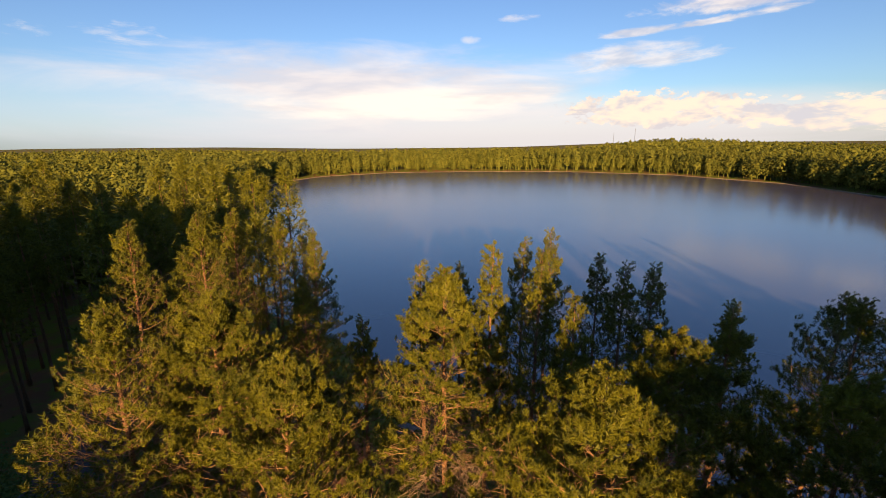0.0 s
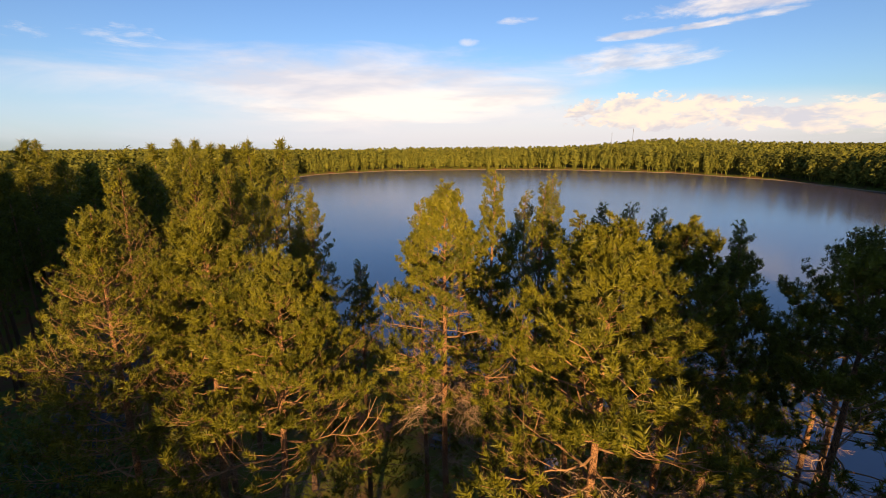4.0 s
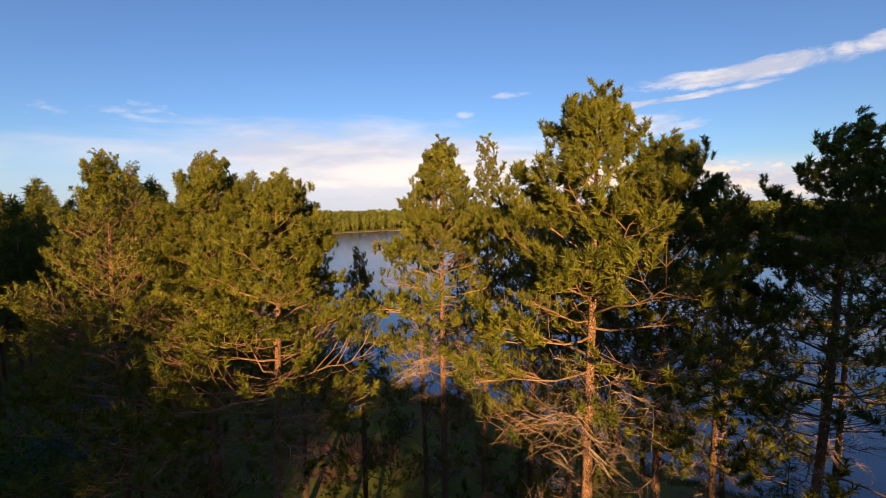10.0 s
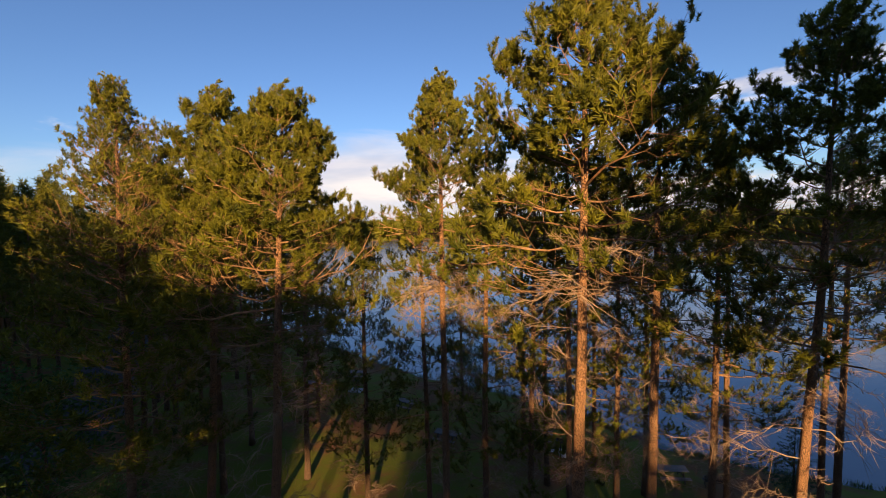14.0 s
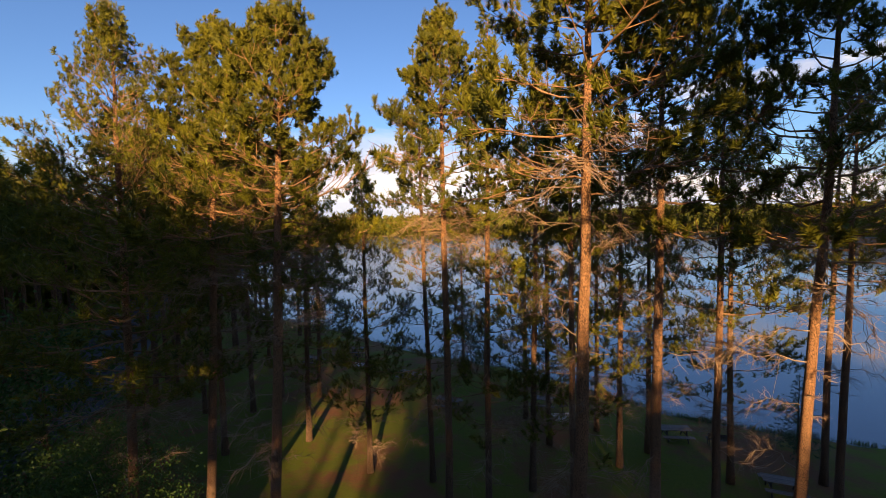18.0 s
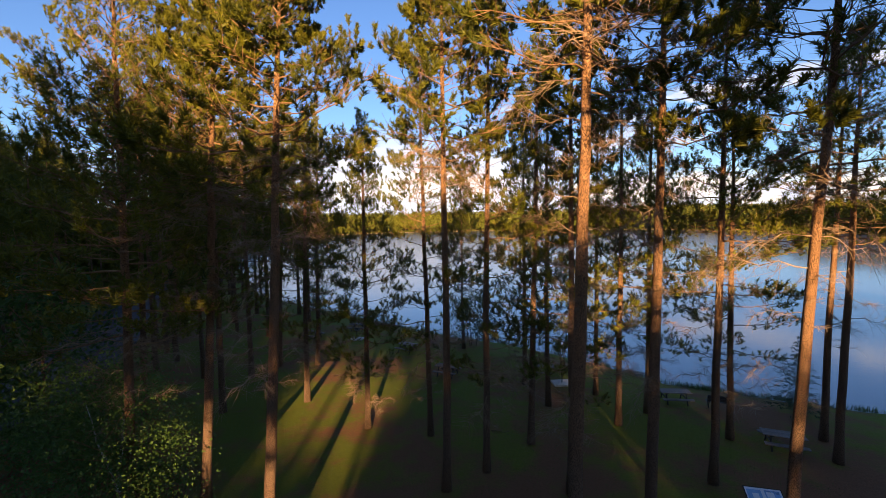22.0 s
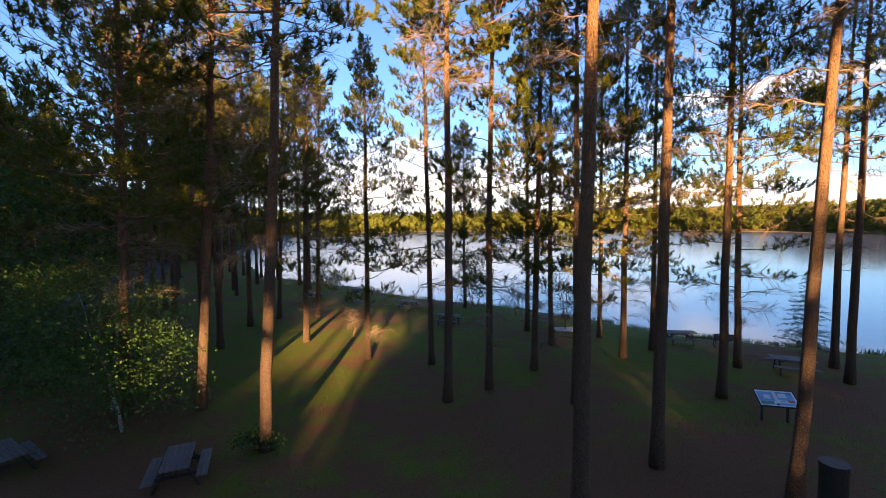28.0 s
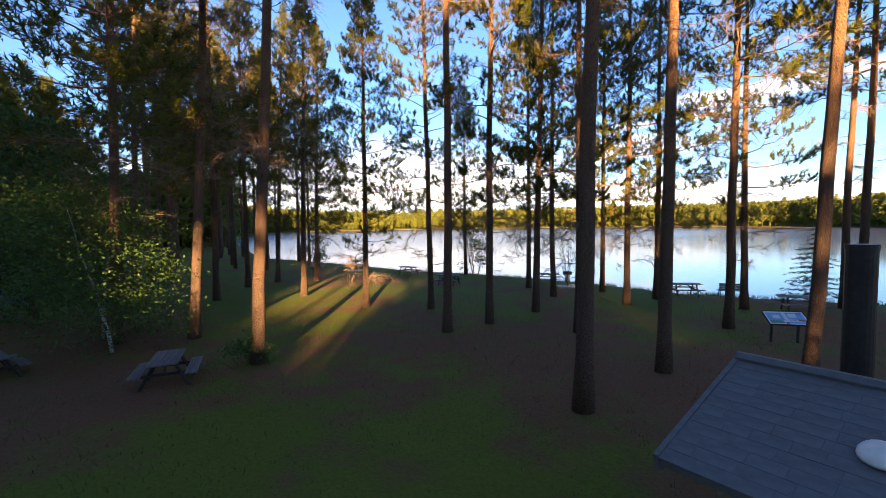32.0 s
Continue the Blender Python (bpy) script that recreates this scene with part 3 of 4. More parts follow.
near(3.73, 10.9, 22.9, 0.34, 3.3, 0.215, 0.3, -0.4, 48, 36, low=0.4)
near(0.07, 18.4, 22.95, 0.4, 3.1, 0.19, 0.2, -0.6, 56, 44, low=0.5)
near(-1.03, 23.2, 21.6, 0.8, 2.65, 0.16, -0.2, 0, 51, 18, low=0.5)
near(1.91, 19.8, 23.3, 0.8, 2.65, 0.17, 0.35, 0, 57, 16, low=0.5)
near(4.32, 22.4, 22.4, 0.8, 2.75, 0.18, 0.6, 0.5, 57, 18, low=0.5)
near(6.1, 27.1, 22.4, 0.8, 2.85, 0.17, 0, 0, 57, 14, low=0.5)
near(5.14, 30.7, 21.1, 0.8, 2.75, 0.17, 0, 0, 51, 14, low=0.5)
near(5.4, 18.3, 21.7, 0.8, 2.65, 0.16, 0, 0, 51, 16, low=0.5)
near(-5.96, 14.15, 21.45, 0.4, 3.3, 0.21, 1.6, -0.6, 56, 44, low=0.45)
near(-10.3, 17.4, 22.4, 0.44, 3.3, 0.21, 2.3, -1.1, 54, 39, low=0.45)
near(-12.9, 16.6, 22.4, 0.68, 3.9, 0.2, 2.0, -1.6, 72, 30, low=0.58)
near(6.78, 13.6, 22.3, 0.37, 3.1, 0.2, 0.35, 0.2, 48, 25, low=0.4)
near(9.72, 11.9, 22.3, 0.41, 3.1, 0.18, 0.6, -0.5, 46, 25, low=0.45)
near(11.9, 19.2, 21.3, 0.6, 2.9, 0.19, -0.5, -1.0, 44, 24, low=0.5)
near(14.9, 23.1, 19.4, 0.8, 3.05, 0.18, -0.3, 0, 40, 12, low=0.5)
near(19.5, 22.9, 20.2, 0.5, 3.2, 0.18, 0.3, 0.0, 34, 12, low=0.5)
near(18.5, 20.8, 20.7, 0.5, 3.2, 0.19, 0.2, 0.0, 34, 12, low=0.5)
near(9.54, 28.8, 20.6, 0.8, 2.75, 0.16, 0.0, 0.0, 51, 12, low=0.5)
near(9.66, 24.7, 21.1, 0.8, 2.85, 0.18, 0.0, 0.0, 55, 14, low=0.5)
near(11.84, 26.2, 20.6, 0.8, 2.85, 0.17, 0.0, 0.0, 55, 14, low=0.5)
near(-4.74, 24.1, 18.1, 0.84, 2.7, 0.17, 0.2, 0.0, 66, 18, low=0.55)
near(-9.6, 27.7, 19.4, 0.78, 3.0, 0.19, 0.4, 0.2, 72, 14, low=0.15)
near(-14.4, 25.9, 23.7, 0.72, 3.4, 0.2, 0.2, 0.0, 62, 10, low=0.45)
near(-15.6, 32.0, 22.9, 0.72, 3.4, 0.2, 0.1, 0.0, 58, 8, low=0.45)
near(-14.5, 34.7, 22.0, 0.7, 3.0, 0.19, 1.0, 0.5, 54, 8, low=0.45)
near(-18.9, 25.1, 23.2, 0.74, 3.6, 0.2, 0.8, 0.5, 46, 8, low=0.5)
near(-11.4, 35.0, 20.7, 0.72, 2.9, 0.18, 0.5, 0.5, 54, 8, low=0.4)
near(-17.5, 50.0, 17.3, 0.6, 2.9, 0.17, 0.0, 0.0, 34, 8, low=0.15)
near(-15.0, 46.0, 15.8, 0.65, 2.7, 0.15, 0.0, 0.0, 32, 8, low=0.15)
near(0.7, 39.5, 16.8, 0.8, 2.65, 0.15, 0.0, 0.0, 47, 10, low=0.5)
near(-24.1, 33.3, 22.3, 0.46, 3.4, 0.2, 0.0, 0.0, 38, 6, low=0.15)
near(-26.5, 38.0, 22.5, 0.46, 3.4, 0.2, 0.0, 0.0, 38, 6, low=0.15)

# ---- pines farther off: a shared trunk and crown each ----
FAR_KIND = []
for i in range(5):
    h = rng.uniform(20, 24)
    tm, pts, rad, s = trunk_mesh(h, 0.19, 0.03, (0, 0), 6, 8)
    FAR_KIND.append((tm.data("trunk", [bark], True), far_crown(h, 0.52, 3.3, 260, 0.85, 12).data("crown", [needles])))


def far_pine(x, y, group, scale=1.0):
    tm, cm = FAR_KIND[int(rng.integers(5))]
    tree = thing("pine_tree", pose(x, y, ground_z(x, y), 0, 0, rng.uniform(0, 360)) @ Matrix.Scale(scale, 4), "tall pine standing among others in the wood", "tree", group)
    part("trunk", tm, None, tree)
    part("crown", cm, None, tree)


def scatter(n, x0, x1, y0, y1, gap, ok, group, lo=0.85, hi=1.08):
    done = []
    for i in range(n * 30):
        x, y = rng.uniform(x0, x1), rng.uniform(y0, y1)
        if len(done) >= n:
            break
        if ok(x, y) and all((x - a) ** 2 + (y - b) ** 2 > gap * gap for a, b in done):
            done.append((x, y))
            far_pine(x, y, group, rng.uniform(lo, hi))


def on_land(x, y):
    return float(shore(np.array([x]), np.array([y]))[0]) > 4


ROAD = np.array([(-70, 2), (-40, 11), (-29, 23), (-33, 36), (-42, 51), (-62, 84), (-92, 132)], float)


def road_gap(x, y):
    """Metres from the middle line of the park road."""
    best = 1e9
    for (ax, ay), (bx, by) in zip(ROAD, ROAD[1:]):
        dx, dy = bx - ax, by - ay
        t = min(1, max(0, ((x - ax) * dx + (y - ay) * dy) / (dx * dx + dy * dy)))
        best = min(best, math.hypot(x - ax - t * dx, y - ay - t * dy))
    return best


ANGLE = 62
scatter(110, -100, -19, 30, 112, 3.9, lambda x, y: on_land(x, y) and road_gap(x, y) > 5.5 and math.hypot(x, y) < 112 and abs(math.degrees(math.atan2(x, y))) < ANGLE, "woods along the shore")
scatter(12, 23, 60, 0, 24, 4.5, lambda x, y: on_land(x, y), "woods along the shore", 0.8, 0.95)


def lane(x, y, width):
    """Gaps kept between the added trees behind, through which the sun reaches the lawn."""
    q = x + 0.06 * y
    return min(abs(q + 4.3) - 0.2, abs(q + 8.9) + 0.2, abs(q - 10.6), abs(q - 17.9)) < width


# unseen wood behind the camera, added to cast shade
scatter(40, -70, 70, -80, -48, 4.6, lambda x, y: not lane(x, y, 3.6), "woods behind the lawn", 0.84, 0.98)
TALL = []
for i in range(2):
    tm, pts, rad, s = trunk_mesh(25.0, 0.2, 0.03, (0, 0), 6, 8)
    TALL.append((tm.data("trunk", [bark], True), far_crown(25.0, 0.39, 3.7, 360, 1.15, 5, 0.42).data("crown", [needles])))
# unseen double row of pines, scaled along x to shade the lower trunks
for i in range(68):
    x, y = -72 + 4.2 * (i // 2) + 2.1 * (i % 2) + rng.uniform(-0.7, 0.7), -36 - 6 * (i % 2) + rng.uniform(-2, 2)
    tm, cm = TALL[i % 2]
    if lane(x, y, 0.5):
        continue
    tree = thing("pine_tree", pose(x, y, 0, 0, 0, rng.uniform(0, 360)) @ Matrix.Scale(rng.uniform(0.94, 1.0) * (0.79 if 9 < x < 36 else 0.88 if 4.5 < x else 0.94 if 1 < x else 1.03 if -5 < x else 1.1), 4), "tall pine in an unseen row added to shade the lakeside trunks", "tree", "woods behind the lawn")
    part("trunk", tm, None, tree)
    part("crown", cm, None, tree)
# pines added out of view beside the road to darken the left woods
done = []
while len(done) < 64:
    x, y = rng.uniform(-78, -21), rng.uniform(-32, 13)
    if road_gap(x, y) > 5.0 and all((x - a) ** 2 + (y - b) ** 2 > 17 for a, b in done):
        done.append((x, y))
        tm, cm = TALL[len(done) % 2]
        tree = thing("pine_tree", pose(x, y, 0, 0, 0, rng.uniform(0, 360)) @ Matrix.Scale(rng.uniform(1.05, 1.2), 4), "tall pine added out of view to shade the woods on the left", "tree", "woods beside the road")
        part("trunk", tm, None, tree)
        part("crown", cm, None, tree)
# unseen pines, placed so their crowns shade the trees on the right
for x, y, s in ((12.3, -3.5, 1.1), (8.6, -8.5, 1.02), (14.6, -7.5, 1.1), (20.0, -2.5, 1.08), (22.8, -6, 1.08), (27, 1, 1.05), (13.2, -12, 1.1)):
    tm, cm = TALL[0]
    tree = thing("pine_tree", pose(x, y, 0, 0, 0, rng.uniform(0, 360)) @ Matrix.Scale(s, 4), "very tall pine added out of view to shade the crowns on the right", "tree", "woods behind the lawn")
    part("trunk", tm, None, tree)
    part("crown", cm, None, tree)

# unseen spruce screen behind the pines, added to block low sun under their crowns
m = far_crown(13.0, 0.97, 2.6, 150, 1.6, 5, 0.7)
SCREEN_CROWN = m.data("crown", [spruce_leaves])
tm, pts, rad, s = trunk_mesh(11.0, 0.1, 0.01, (0, 0), 6, 6)
SCREEN_TRUNK = tm.data("trunk", [bark], True)
# openings shaped in this screen: middle, width, how far out low sun first touches the lawn
OPENINGS = ((-3.8, 0.0, 17.5), (-5.2, 0.0, 24.5), (-8.6, 0.5, 24.5), (10.4, 0.0, 18.5), (17.6, 0.1, 20.0))


def spruce_size(x, y, size):
    """The largest spruce at x, y that leaves the openings free."""
    q = x + 0.06 * y
    for middle, wide, start in OPENINGS:
        z = math.tan(radians(SUN_EL)) * (start - y)
        while size > 0.6:
            u = (z / size - 1.2) / 12.6
            reach = 0 if u > 1 else (2.6 * (1 - u) ** 0.7 + 0.7) * size
            if reach < abs(q - middle) - wide / 2 or u > 1:
                break
            size -= 0.02
    return size


for row in range(4):
    for i in range(58):
        x, y = -62 + 2.1 * i + row * 0.6 + rng.uniform(-0.4, 0.4), -84 - 5 * row + rng.uniform(-2, 2)
        tree = thing("spruce_tree", pose(x, y, 0, 0, 0, rng.uniform(0, 360)) @ Matrix.Scale(spruce_size(x, y, rng.uniform(1.65, 2.0)), 4), "dark spruce added out of view to block the low sun", "tree", "spruces behind the pines")
        part("trunk", SCREEN_TRUNK, None, tree)
        part("crown", SCREEN_CROWN, None, tree)

# ---- road ----
m = Mesh()
mid = []
for (ax, ay), (bx, by) in zip(ROAD, ROAD[1:]):
    for t in np.linspace(0, 1, 10, endpoint=False):
        mid.append((ax + t * (bx - ax), ay + t * (by - ay)))
mid = np.array(mid)
for i in range(6):
    mid[1:-1] = (mid[:-2] + 2 * mid[1:-1] + mid[2:]) / 4
way = np.gradient(mid, axis=0)
way /= np.linalg.norm(way, axis=1)[:, None]
left = np.stack([-way[:, 1], way[:, 0]], axis=1)
rows = []
for off in (-3.6, -3.5, 0, 3.5, 3.6):
    p = mid + left * off
    rows.append(np.column_stack([p, terrain(p[:, 0], p[:, 1]) + (0.05 if abs(off) < 3.55 else -0.1)]))
v = np.stack(rows, axis=1).reshape(-1, 3)
f = [(i * 5 + j, i * 5 + j + 1, i * 5 + j + 6, i * 5 + j + 5) for i in range(len(mid) - 1) for j in range(4)]
m.add(v, f)
tagged(part("road", m, asphalt, label="grey asphalt park road between the pines", smooth=True), category="road", kind="structure")


# ---- picnic tables ----
def plank_row(name, n, length, wide, thick, gap, y0, z, mat, parent):
    for i in range(n):
        m = Mesh()
        m.box(0, 0, 0, length, wide, thick)
        part(name, m, mat, parent, at=pose(0, y0 + i * (wide + gap), z))


def picnic_table(x, y, turn, length=1.83, label="weathered grey wooden picnic table on the lawn"):
    t = thing("picnic_table", pose(x, y, ground_z(x, y), 0, 0, turn), label, "table", "picnic tables")
    plank_row("tabletop_plank", 5, length, 0.14, 0.04, 0.012, -0.304, 0.74, grey_wood, t)
    for side in (-1, 1):
        plank_row("seat_plank", 2, length, 0.14, 0.04, 0.012, side * 0.68 - 0.076, 0.44, grey_wood, t)
    for e in (-1, 1):
        xx = e * (length / 2 - 0.32)
        for side in (-1, 1):
            m = Mesh()
            m.tube([(xx, side * 0.24, 0.72), (xx, side * 0.62, 0.0)], [0.045, 0.045], 4)
            part("leg", m, black_steel, t)
        m = Mesh()
        m.box(xx, 0, 0.40, 0.04, 1.5, 0.09)
        part("seat_beam", m, black_steel, t)
        m = Mesh()
        m.box(xx, 0, 0.70, 0.04, 0.72, 0.06)
        part("top_beam", m, black_steel, t)
        m = Mesh()
        m.tube([(xx, 0, 0.42), (e * 0.12, 0, 0.70)], [0.03, 0.03], 4)
        part("brace", m, black_steel, t)
    return t


picnic_table(-7.75, 12.25, 116, 1.6)
picnic_table(-13.7, 12.6, 150, label="weathered picnic table in the shade of the birches")
picnic_table(16.9, 22.1, -20)
picnic_table(14.3, 28.0, -4)
picnic_table(-0.5, 32.5, -20)
picnic_table(-4.3, 38.2, -30)
picnic_table(-10.7, 46.0, -5)
picnic_table(-14.5, 42.6, -20)
picnic_table(6.6, 32.4, -15)


# ---- charcoal grills on their slabs ----
def grill(x, y, turn):
    z = ground_z(x, y)
    m = Mesh()
    m.box(0, 0, 0.03, 1.35, 1.1, 0.12)
    slab = thing("concrete_slab", pose(x, y, z, 0, 0, turn), "pale concrete slab under a charcoal grill", "slab", "grill slabs")
    part("slab", m, concrete, slab)
    g = thing("charcoal_grill", pose(x, y, z + 0.09, 0, 0, turn), "black steel park grill on a post, open at the front", "grill", "park grills")
    m = Mesh()
    m.tube([(0, 0, 0), (0, 0, 0.78)], [0.035, 0.035], 8)
    part("post", m, black_steel, g)
    for name, c, s in (("floor", (0, 0, 0.79), (0.5, 0.4, 0.02)), ("side", (-0.25, 0, 0.89), (0.015, 0.4, 0.2)), ("side", (0.25, 0, 0.89), (0.015, 0.4, 0.2)), ("back", (0, 0.2, 0.89), (0.5, 0.015, 0.2))):
        m = Mesh()
        m.box(*c, *s)
        part(name, m, black_steel, g)
    for i in range(9):
        m = Mesh()
        m.tube([(-0.22 + i * 0.055, -0.2, 0.96), (-0.22 + i * 0.055, 0.18, 0.96)], [0.007, 0.007], 4)
        part("bar", m, black_steel, g)
    m = Mesh()
    m.tube([(-0.15, -0.2, 0.96), (-0.15, -0.34, 0.98), (0.15, -0.34, 0.98), (0.15, -0.2, 0.96)], [0.008] * 4, 5)
    part("handle", m, steel, g)


grill(7.75, 30.7, 6)
grill(-10.0, 42.5, -15)

# ---- bench that looks over the water ----
b = thing("park_bench", pose(16.5, 26.9, ground_z(16.5, 26.9), 0, 0, -14), "dark slatted park bench facing the lake", "bench")
for i in range(4):
    m = Mesh()
    m.box(0, 0, 0, 1.4, 0.09, 0.035)
    part("seat_slat", m, black_steel, b, at=pose(0, 0.02 + i * 0.105, 0.44))
for i in range(4):
    m = Mesh()
    m.box(0, 0, 0, 1.4, 0.03, 0.085)
    part("back_slat", m, black_steel, b, at=pose(0, -0.06 - i * 0.022, 0.54 + i * 0.105, 12, 0, 0))
for e in (-1, 1):
    m = Mesh()
    m.tube([(e * 0.58, 0.34, 0), (e * 0.58, 0.33, 0.43)], [0.025, 0.025], 6)
    part("leg", m, black_steel, b)
    m = Mesh()
    m.tube([(e * 0.58, 0.06, 0), (e * 0.58, -0.03, 0.45), (e * 0.58, -0.15, 0.92)], [0.025, 0.025, 0.022], 6)
    part("leg", m, black_steel, b)
    m = Mesh()
    m.tube([(e * 0.62, 0.36, 0.62), (e * 0.62, -0.07, 0.64)], [0.02, 0.02], 6)
    part("armrest", m, black_steel, b)

# ---- information board ----
flat_white = plain("printed_white", (0.62, 0.66, 0.72), (0.70, 0.74, 0.80), 3.0, 0.35, 0.5, relief=0.0)
print_blue = plain("printed_blue", (0.16, 0.36, 0.62), (0.22, 0.44, 0.70), 3.0, 0.35, 0.5, relief=0.0)
print_green = plain("printed_green", (0.10, 0.26, 0.24), (0.15, 0.33, 0.30), 3.0, 0.35, 0.5, relief=0.0)
print_red = plain("printed_red", (0.40, 0.10, 0.07), (0.48, 0.14, 0.10), 3.0, 0.35, 0.5, relief=0.0)
print_dark = plain("printed_dark", (0.05, 0.07, 0.12), (0.08, 0.10, 0.16), 3.0, 0.35, 0.5, relief=0.0)
sign = thing("information_sign", pose(12.5, 16.75, 0, 0, 0, -12), "blue and white information board tilted on two posts", "sign")
for e in (-1, 1):
    m = Mesh()
    m.box(e * 0.42, 0.1, 0.46, 0.07, 0.07, 0.92)
    part("post", m, black_steel, sign)
tilt = pose(0, 0, 0.92, 24, 0, 0)
m = Mesh()
m.box(0, 0, 0, 1.26, 0.80, 0.03)
board = part("panel", m, flat_white, sign, "white printed panel", at=tilt)
for x, y, wx, wy, mt in ((-0.33, 0.08, 0.5, 0.44, print_blue), (-0.36, -0.24, 0.42, 0.16, print_green), (-0.30, 0.05, 0.22, 0.2, flat_white), (0.30, 0.12, 0.52, 0.40, print_blue), (0.22, 0.14, 0.26, 0.22, flat_white),
                         (0.44, -0.12, 0.22, 0.12, print_red), (0.26, -0.27, 0.5, 0.10, print_blue), (-0.05, -0.30, 0.10, 0.08, print_dark)):
    m = Mesh()
    m.box(x, y, 0.019 if mt is not flat_white else 0.023, wx, wy, 0.006)
    part("printed_patch", m, mt, board)
for i in range(8):
    m = Mesh()
    m.box(0.16 + (i % 2) * 0.28, 0.30 - (i // 2) * 0.045 - (0.3 if i > 5 else 0), 0.0205, 0.2, 0.014, 0.005)
    part("text_bar", m, print_dark, board)
for name, x, y, wx, wy in (("frame_rail", 0, 0.41, 1.32, 0.03), ("frame_rail", 0, -0.41, 1.32, 0.03), ("frame_rail", 0.645, 0, 0.03, 0.79), ("frame_rail", -0.645, 0, 0.03, 0.79)):
    m = Mesh()
    m.box(x, y, 0.003, wx, wy, 0.05)
    part(name, m, black_steel, board)

# ---- small toilet building with its vent stack ----
TURN, RUN, HALF, RIDGE, EAVE = -50.0, 4.6, 1.75, 3.02, 2.5
hut = thing("toilet_building", pose(3.95, 5.3, 0, 0, 0, TURN), "small park toilet building with a grey shake roof", "building")
m = Mesh()
m.box(RUN / 2, 0, 1.17, RUN - 0.7, 2 * HALF - 0.7, 2.34)
m.add([(0.35, -HALF + 0.35, 2.34), (0.35, HALF - 0.35, 2.34), (0.35, 0, 2.82)], [(0, 1, 2)])
m.add([(RUN - 0.35, -HALF + 0.35, 2.34), (RUN - 0.35, HALF - 0.35, 2.34), (RUN - 0.35, 0, 2.82)], [(2, 1, 0)])
part("wall", m, tan_wall, hut)
pitch = math.degrees(math.atan2(RIDGE - EAVE, HALF))
slope = math.hypot(HALF, RIDGE - EAVE)
COURSES = 12
for side in (-1, 1):
    m = Mesh()
    m.box(0, 0, 0, RUN - 0.04, slope - 0.02, 0.08)
    roof = part("roof_slope", m, roof_cement, hut, at=pose(RUN / 2, side * HALF / 2, (RIDGE + EAVE) / 2 - 0.06, -side * pitch, 0, 0))
    for c in range(COURSES):
        depth = slope / COURSES
        yy = side * (-slope / 2 + (c + 0.5) * depth)
        x = -RUN / 2
        while x < RUN / 2 - 0.05:
            wd = min(rng.uniform(0.2, 0.42), RUN / 2 - x)
            m = Mesh()
            m.box(0, 0, 0, wd - 0.0015, depth * 1.08, 0.012)
            part("shake", m, roof_cement, roof, at=pose(x + wd / 2, yy, 0.05 + rng.uniform(-0.001, 0.001), side * 1.3, 0, 0))
            x += wd
m = Mesh()
m.tube([(0, 0, RIDGE + 0.02), (RUN, 0, RIDGE + 0.02)], [0.06, 0.06], 6)
part("ridge_cap", m, roof_cement, hut)
for e in (0.0, RUN):
    for side in (-1, 1):
        m = Mesh()
        m.box(0, 0, 0, 0.05, slope, 0.16)
        part("barge_board", m, roof_cement, hut, at=pose(e, side * HALF / 2, (RIDGE + EAVE) / 2 - 0.07, -side * pitch, 0, 0))
m = Mesh()
m.box(RUN / 2, -HALF + 0.345, 1.05, 0.95, 0.05, 2.05)
door = part("door", m, black_steel, hut, "dark steel door")
m = Mesh()
m.tube([(RUN / 2 + 0.36, -HALF + 0.29, 1.0), (RUN / 2 + 0.36, -HALF + 0.29, 1.2)], [0.018, 0.018], 6)
part("door_handle", m, steel, door)
# white dome over the roof light
m = Mesh()
k = 8
prof = [(0.15 * math.cos(q), 0.10 * math.sin(q)) for q in np.linspace(0, math.pi / 2 - 0.02, k)]
m.tube([(0, 0, z) for r, z in prof], [r for r, z in prof], 18)
dome_y = -0.95
part("roof_light", m, dome_white, hut, "white plastic dome", at=pose(1.30, dome_y, RIDGE - (RIDGE - EAVE) * 0.95 / HALF + 0.03, pitch, 0, 0), smooth=True)
m = Mesh()
m.tube([(0.58, 2.39, 0), (0.58, 2.39, 4.18)], [0.17, 0.17], 20)
stack = part("vent_pipe", m, vent_plastic, hut, "dark brown vent stack", smooth=False)
m = Mesh()
m.tube([(0.58, 2.39, 4.14), (0.58, 2.39, 4.21)], [0.18, 0.18], 20)
part("collar", m, vent_plastic, stack)


# ---- broad-leaved trees, saplings and shrubs ----
def leafy_mesh(h, low, spread, count, size, centres=14):
    """Crown of single leaves gathered in loose sprays."""
    m = Mesh()
    cs = []
    for i in range(centres):
        u = rng.random()
        a = rng.uniform(0, 2 * math.pi)
        rr = spread * math.sqrt(rng.random()) * (0.55 + 0.6 * math.sin(math.pi * min(1, u * 0.9 + 0.12)))
        cs.append((rr * math.cos(a), rr * math.sin(a), low + (h - low) * u))
    cs = np.array(cs)
    pick = cs[rng.integers(0, centres, count)]
    c = pick + rng.normal(0, 1, (count, 3)) * (spread * 0.26, spread * 0.26, (h - low) * 0.07 + 0.1)
    n = rng.normal(0, 1, (count, 3)) + (0, 0, 0.8)
    n /= np.linalg.norm(n, axis=1)[:, None]
    a = np.cross(n, rng.normal(0, 1, (count, 3)))
    a /= np.linalg.norm(a, axis=1)[:, None]
    b = np.cross(n, a)
    s = size * rng.uniform(0.7, 1.25, (count, 1))
    v = np.stack([c - a * s, c + b * s * 0.55, c + a * s, c - b * s * 0.55], axis=1).reshape(-1, 3)
    m.add(v, np.arange(count * 4).reshape(-1, 4).tolist())
    return m, cs


